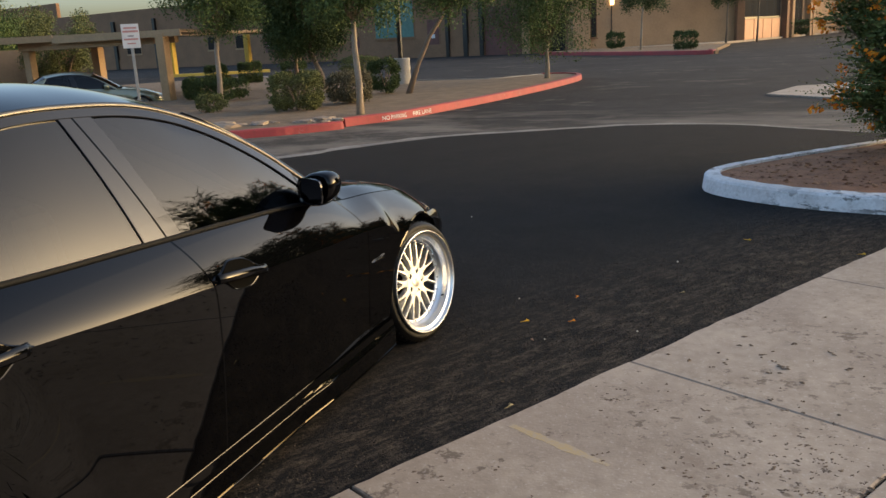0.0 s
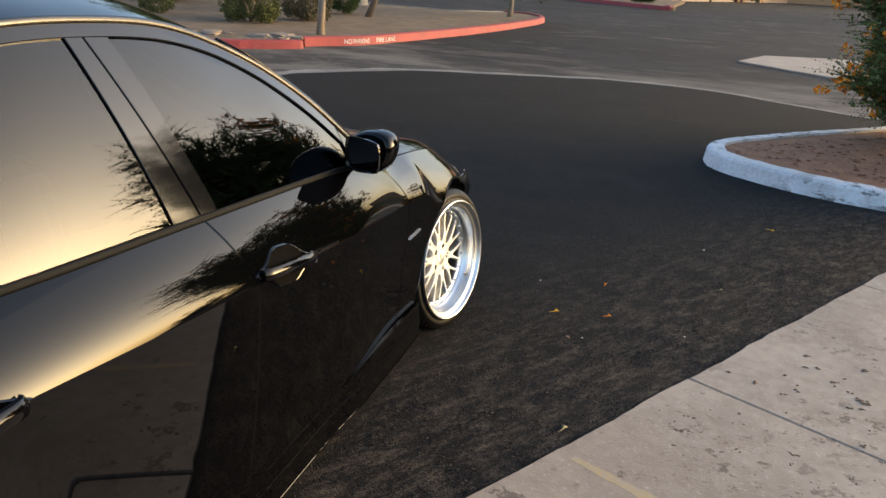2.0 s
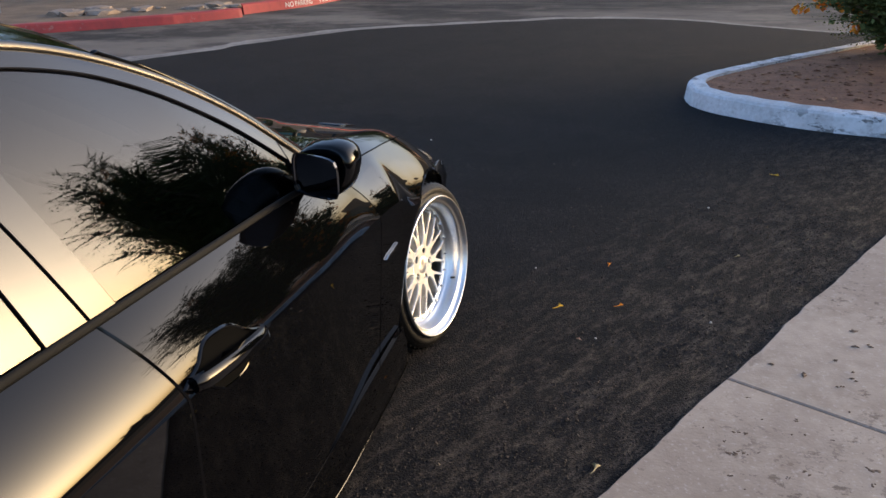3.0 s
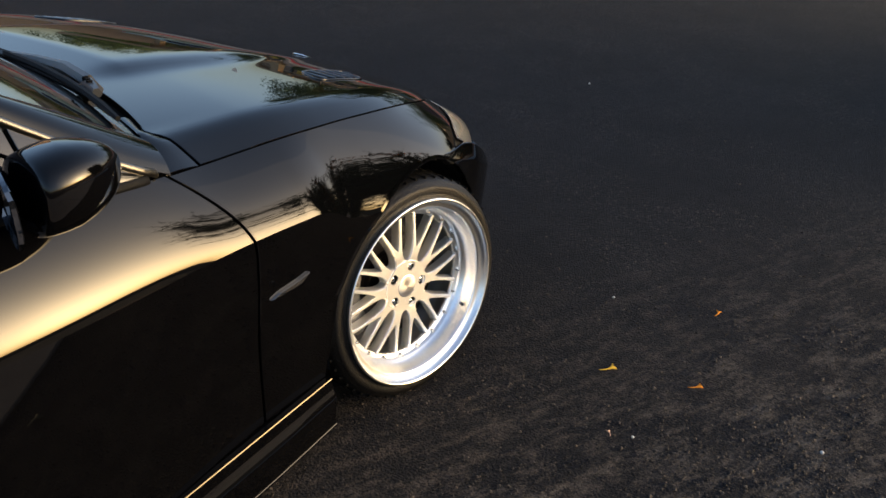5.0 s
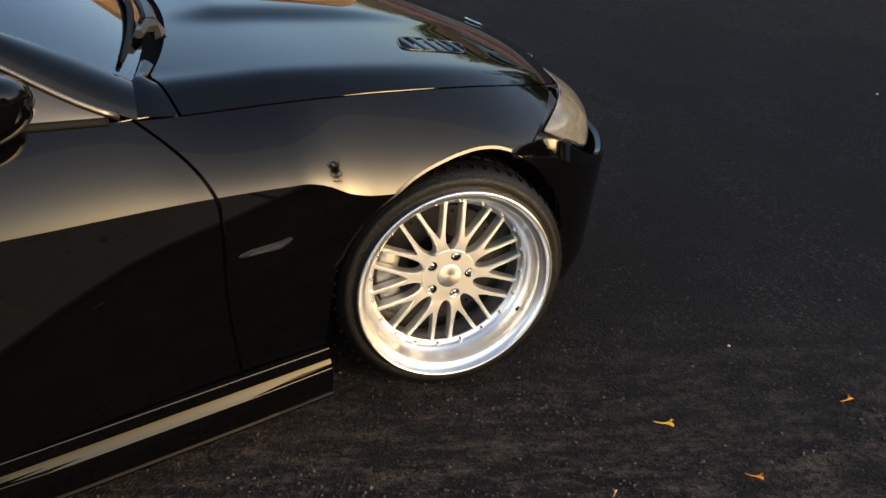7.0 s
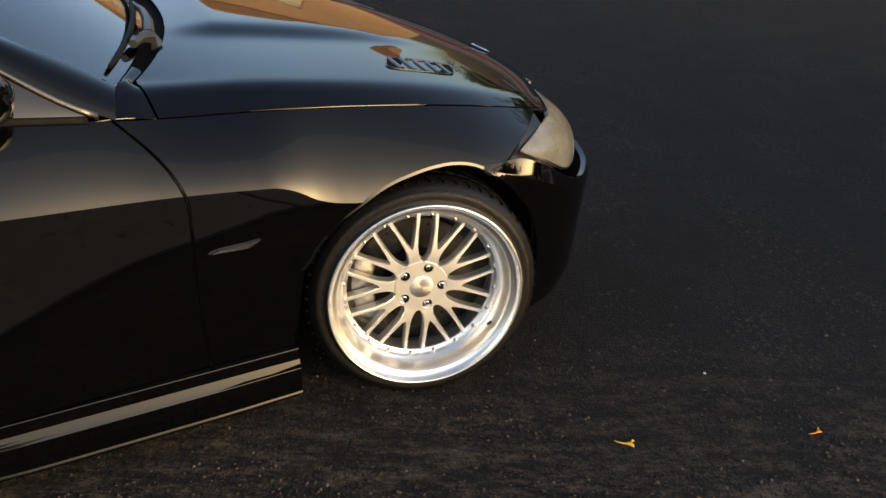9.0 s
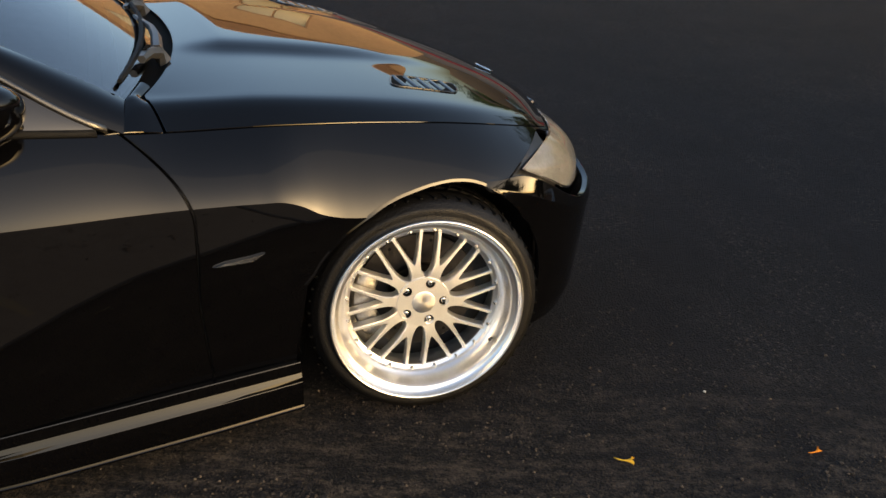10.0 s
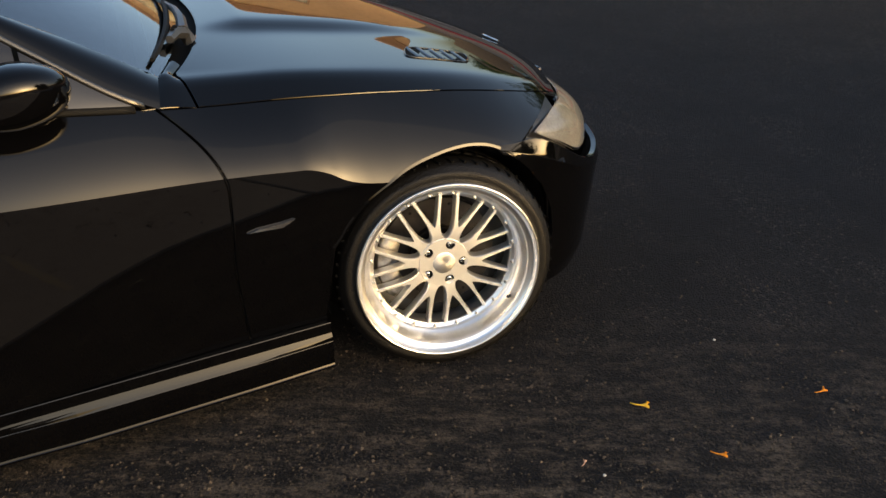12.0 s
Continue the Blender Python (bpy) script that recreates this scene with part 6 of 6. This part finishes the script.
def build_flower_shrub(place, rx, h, label, seed, stems=16, flowers=40, low=0.55):
    """Arching stems with feathered leaves and orange flower heads."""
    rng = np.random.default_rng(seed)
    t = thing("shrub", place, 0, label, "shrub")
    bm = bmesh.new()
    lv, lf, fv, ff = [], [], [], []

    def leaflet(p, a, b, s):
        k = len(lv)
        lv.extend([tuple(p), tuple(p + a * s * 0.5 + b * s * 0.22), tuple(p + a * s), tuple(p + a * s * 0.5 - b * s * 0.22)])
        lf.append((k, k + 1, k + 2, k + 3))

    for k in range(stems):
        az = 2 * math.pi * (k + rng.uniform(-0.4, 0.4)) / stems
        reach = rx * rng.uniform(0.25, 1.0)
        top = h * rng.uniform(low, 1.0) * (1 - 0.25 * (reach / rx) ** 2)
        pts = [Vector((0.12 * math.cos(az), 0.12 * math.sin(az), -0.03))]
        for q in (0.3, 0.6, 0.85, 1.0):
            pts.append(Vector((reach * q**1.3 * math.cos(az), reach * q**1.3 * math.sin(az), top * (q * (1.25 - 0.25 * q)))))
        tube(bm, pts, [0.03, 0.024, 0.017, 0.010, 0.004], 6)
        for _ in range(40):
            q = rng.uniform(0.12, 1.0)
            i = min(int(q * 4), 3)
            base = np.array(pts[i].lerp(pts[i + 1], q * 4 - i))
            d = rng.normal(0, 1, 3)
            d[2] = abs(d[2]) * 0.6 + 0.1
            d[:2] += 0.6 * np.array((math.cos(az), math.sin(az)))
            d /= np.linalg.norm(d)
            L = rng.uniform(0.32, 0.66)
            side = np.cross(d, (0, 0, 1))
            side /= max(np.linalg.norm(side), 0.1)
            for m in range(16):
                f = (m + 1) / 16
                p = base + d * L * f - np.array((0, 0, 0.12 * L * f * f))
                for sg in (-1, 1):
                    a = side * sg + d * 0.5 + rng.normal(0, 0.15, 3)
                    a /= np.linalg.norm(a)
                    leaflet(p, a, np.cross(a, rng.normal(0, 1, 3)) * 0.7, rng.uniform(0.046, 0.074) * (1.15 - 0.75 * f))
        # dense inner leaves along the stem
        for _ in range(70):
            q = rng.uniform(0.05, 0.8)
            i = min(int(q * 4), 3)
            p = np.array(pts[i].lerp(pts[i + 1], q * 4 - i)) + rng.normal(0, 0.10, 3)
            a = rng.normal(0, 1, 3)
            a /= np.linalg.norm(a)
            leaflet(p, a, np.cross(a, rng.normal(0, 1, 3)), rng.uniform(0.05, 0.09))
        if k < flowers:
            tip = np.array(pts[-1])
            for _ in range(3):
                c = tip + rng.normal(0, 0.14, 3) * (1, 1, 0.7)
                for _ in range(16):
                    p = c + rng.normal(0, 0.035, 3)
                    a = rng.normal(0, 1, 3)
                    a /= np.linalg.norm(a)
                    b = np.cross(a, rng.normal(0, 1, 3))
                    b /= np.linalg.norm(b)
                    n = len(fv)
                    fv.extend([tuple(p - a * 0.024), tuple(p + b * 0.020), tuple(p + a * 0.026), tuple(p - b * 0.020)])
                    ff.append((n, n + 1, n + 2, n + 3))
    part("stem", bm, bark, t, smooth=True)
    mesh_part("foliage", lv, lf, leaf_shrub, t)
    mesh_part("flower", fv, ff, flower_orange, t, "orange flower clusters")
    return t


build_flower_shrub((1.84, 9.6, 0.10), 0.98, 3.3, "leafy green shrub with orange flowers at the white kerb", 50, stems=120, flowers=85, low=0.12)
build_flower_shrub((2.45, 8.35, 0.12), 0.90, 3.5, "tall feathery green shrub on the island", 52, stems=60, flowers=14, low=0.2)
build_flower_shrub((2.95, 9.1, 0.12), 0.75, 3.7, "tall feathery green shrub on the island", 51, stems=46, flowers=10)


# fallen petals and pebbles on the asphalt
def petal(place, size, rz, m, label):
    """A fallen trumpet flower: a thin curved tube that flares into a torn, curled mouth."""
    bm = bmesh.new()
    rings = []
    n = 9
    for i in range(8):
        q = i / 7
        r = size * (0.035 + 0.030 * q + 0.16 * max(0.0, q - 0.62) ** 1.2 / 0.31)
        x, y = size * (q - 0.5), size * 0.22 * (q - 0.4) ** 2 * 2.0
        ring = []
        for k in range(n):
            a = 2 * math.pi * k / n
            torn = 1 + (0.45 * math.sin(3 * a + size * 900) if i == 7 else 0.0)
            h = r * 0.75 * math.sin(a)
            ring.append(bm.verts.new((x + (0.10 * size * math.cos(2 * a) if i == 7 else 0), y + r * torn * math.cos(a), size * 0.10 + h * (0.55 if h < 0 else torn * 0.8))))
        rings.append(ring)
    for a, b in zip(rings, rings[1:]):
        for k in range(n):
            bm.faces.new((a[k], a[(k + 1) % n], b[(k + 1) % n], b[k]))
    bm.faces.new(rings[0][::-1])
    low = min(v.co.z for v in bm.verts)
    bmesh.ops.translate(bm, vec=(0, 0, -low), verts=bm.verts)
    o = part("petal", bm, m, smooth=True)
    o.matrix_basis = pose(*place, 0, 0, rz)
    return tagged(o, label, "petal", "fallen petals")


for x, y, s, rz, m in ((-0.82, 3.976, 0.046, 48, flower_yellow), (-0.59, 4.03, 0.038, 40, flower_orange), (-0.618, 2.975, 0.046, 70, straw), (-0.642, 4.43, 0.034, 80, flower_orange), (0.21, 5.89, 0.045, -25, flower_yellow), (0.88, 5.60, 0.045, 15, flower_yellow), (-0.10, 4.62, 0.03, 40, straw), (-0.713, 3.73, 0.022, 120, pale_petal)):
    petal((x, y, 0.001), s, rz, m, "small curled yellow petal on the asphalt" if m is flower_yellow else "small dry petal on the asphalt")
for k, (x, y, r) in enumerate(((-0.661, 3.75, 0.004), (-0.18, 5.262, 0.006), (-1.91, 6.4, 0.006), (-0.95, 4.35, 0.004), (-0.25, 3.95, 0.005))):
    bm = bmesh.new()
    bmesh.ops.create_icosphere(bm, subdivisions=2, radius=r)
    for v in bm.verts:
        v.co *= 1 + 0.25 * noise.noise(v.co * 130 + Vector((k, 0, 0)))
        v.co.z *= 0.7
    tagged(part("pebble", bm, pale_stone, smooth=True), "small pale pebble on the asphalt", "pebble", "pebbles").location = (x, y, r * 0.55)

# loose grit along the walk
rng = np.random.default_rng(5)
gv, gf = [], []
shape = [(1, 0, -0.2), (-0.5, 0.9, -0.3), (-0.6, -0.8, -0.2), (0.1, 0.05, 0.8), (0.7, 0.6, 0.3), (0.5, -0.7, 0.35)]
tri = [(0, 4, 5), (3, 4, 5), (0, 1, 4), (1, 4, 3), (1, 2, 3), (2, 5, 3), (0, 2, 5), (0, 1, 2)]
for _ in range(52000):
    a = rng.uniform(-6.0, 4.0)
    d = -abs(rng.normal(0, 0.55)) - 0.005
    clump = noise.noise((a * 2.2, d * 5, 3.0))
    if clump < rng.uniform(-0.35, 0.35):
        continue
    x, y = edge_point(a, d)
    s = 0.0017 + 0.0046 * rng.random() ** 3.0
    th = rng.uniform(0, 6.28)
    c, sn = math.cos(th), math.sin(th)
    k = len(gv)
    gv += [(x + s * (px * c - py * sn), y + s * (px * sn + py * c), s * (0.35 + pz * 0.8)) for px, py, pz in shape]
    gf += [(k + i, k + j, k + l) for i, j, l in tri]
mesh_part("grit", gv, gf, grit_mat, None, "loose grit scattered along the walk's edge", "stuff")["category"] = "grit"

# trodden dirt on the concrete
sv, sf = [], []
spots = [(0.30, 3.80, 26, 0.13), (0.10, 3.55, 22, 0.14), (0.45, 3.66, 14, 0.10), (-0.10, 3.10, 30, 0.16), (0.05, 3.05, 20, 0.15), (0.22, 2.70, 60, 0.17), (0.45, 2.85, 70, 0.16), (0.55, 2.62, 60, 0.14), (0.30, 2.52, 50, 0.14), (-0.28, 3.20, 12, 0.10), (0.70, 3.45, 20, 0.20), (0.9, 4.3, 16, 0.3), (-0.75, 2.42, 10, 0.15), (0.2, 2.2, 50, 0.3), (0.6, 3.2, 30, 0.25)]
for cx, cy, n, r in spots:
    for _ in range(int(n * (0.75 if cy < 2.9 else 0.35))):
        x, y = cx + rng.normal(0, r), cy + rng.normal(0, r)
        if (Vector((x, y)) - EDGE0).dot(EDGE_NOR) < 0.05:
            continue
        s = 0.0025 + 0.0095 * rng.random() ** 1.6
        th = rng.uniform(-0.5, 0.9)
        for _ in range(rng.integers(1, 6)):
            k = len(sv)
            m = 8
            for i in range(m):
                q = 2 * math.pi * i / m
                rr = s * (1 + 0.3 * rng.normal())
                px, py = rr * math.cos(q) * 1.2, rr * math.sin(q) * 0.9
                sv.append((x + px * math.cos(th) - py * math.sin(th), y + px * math.sin(th) + py * math.cos(th), 0.0135))
            sv.append((x, y, 0.0172))
            sf += [(k + i, k + (i + 1) % m, k + m) for i in range(m)]
            x += s * rng.normal(0.5, 1.1)
            y += s * rng.normal(0.2, 1.1)
            s *= rng.uniform(0.55, 1.05)
mesh_part("dirt_crumbs", sv, sf, dirt_mat, None, "dark trodden crumbs of dirt on the concrete", "stuff")["category"] = "dirt"

def on_red(y):
    for (xa, ya), (xb, yb) in zip(red_line, red_line[1:]):
        if ya <= y <= yb:
            return (xa + (xb - xa) * (y - ya) / (yb - ya), y)


kerb_text("NO PARKING", 14.22, 14.80, 0.030, 0.080)
kerb_text("FIRE LANE", 15.02, 15.66, 0.030, 0.080)


# faded yellow paint on the concrete
faded_yellow = mat("faded_yellow_paint", (0.48, 0.345, 0.16), rough=0.9, color2=(0.42, 0.335, 0.24), scale=9.0)
overlay(faded_yellow, (0.40, 0.33, 0.26), 30.0, 0.50, 0.60, amount=0.8)
bm = bmesh.new()
side_a, side_b = [], []
for k in range(25):
    q = k / 24
    x, y = -0.56 + 0.40 * q, 2.80 - 0.21 * q
    wd = 0.022 * (1 + 0.5 * noise.noise((q * 14, 1.5, 0))) * math.sin(math.pi * (0.08 + 0.84 * q)) ** 0.5
    side_a.append((x + wd * 0.46, y + wd * 0.89))
    side_b.append((x - wd * 0.46, y - wd * 0.89))
prism(bm, side_b + side_a[::-1], 0.008, 0.0152)
bmesh.ops.recalc_face_normals(bm, faces=bm.faces)
tagged(part("paint_mark", bm, faded_yellow), "faded yellow paint mark on the concrete", "paint mark", kind="structure")

# clods and dry leaves on the island
cv, cf = [], []
for _ in range(2600):
    x, y = rng.uniform(-0.1, 4.0), rng.uniform(6.6, 10.4)
    if Vector((x - 0.05, y - 8.0)).length > 4.2 or y < 7.35 - 0.28 * x + 0.25 or y > 8.25 + 0.98 * x - 0.1:
        continue
    s = 0.006 + 0.022 * rng.random() ** 3
    th = rng.uniform(0, 6.28)
    c, sn = math.cos(th), math.sin(th)
    k = len(cv)
    cv += [(x + s * (px * 1.5 * c - py * sn), y + s * (px * 1.5 * sn + py * c), 0.112 + s * (0.25 + pz * 0.6)) for px, py, pz in shape]
    cf += [(k + i, k + j, k + l) for i, j, l in tri]
clod_mat = leaf_mat("soil_clods", (0.15, 0.066, 0.036), (0.42, 0.225, 0.125))
mesh_part("soil_clods", cv, cf, clod_mat, None, "loose clods and dry bits on the red soil", "stuff")["category"] = "soil"

lay_slabs()
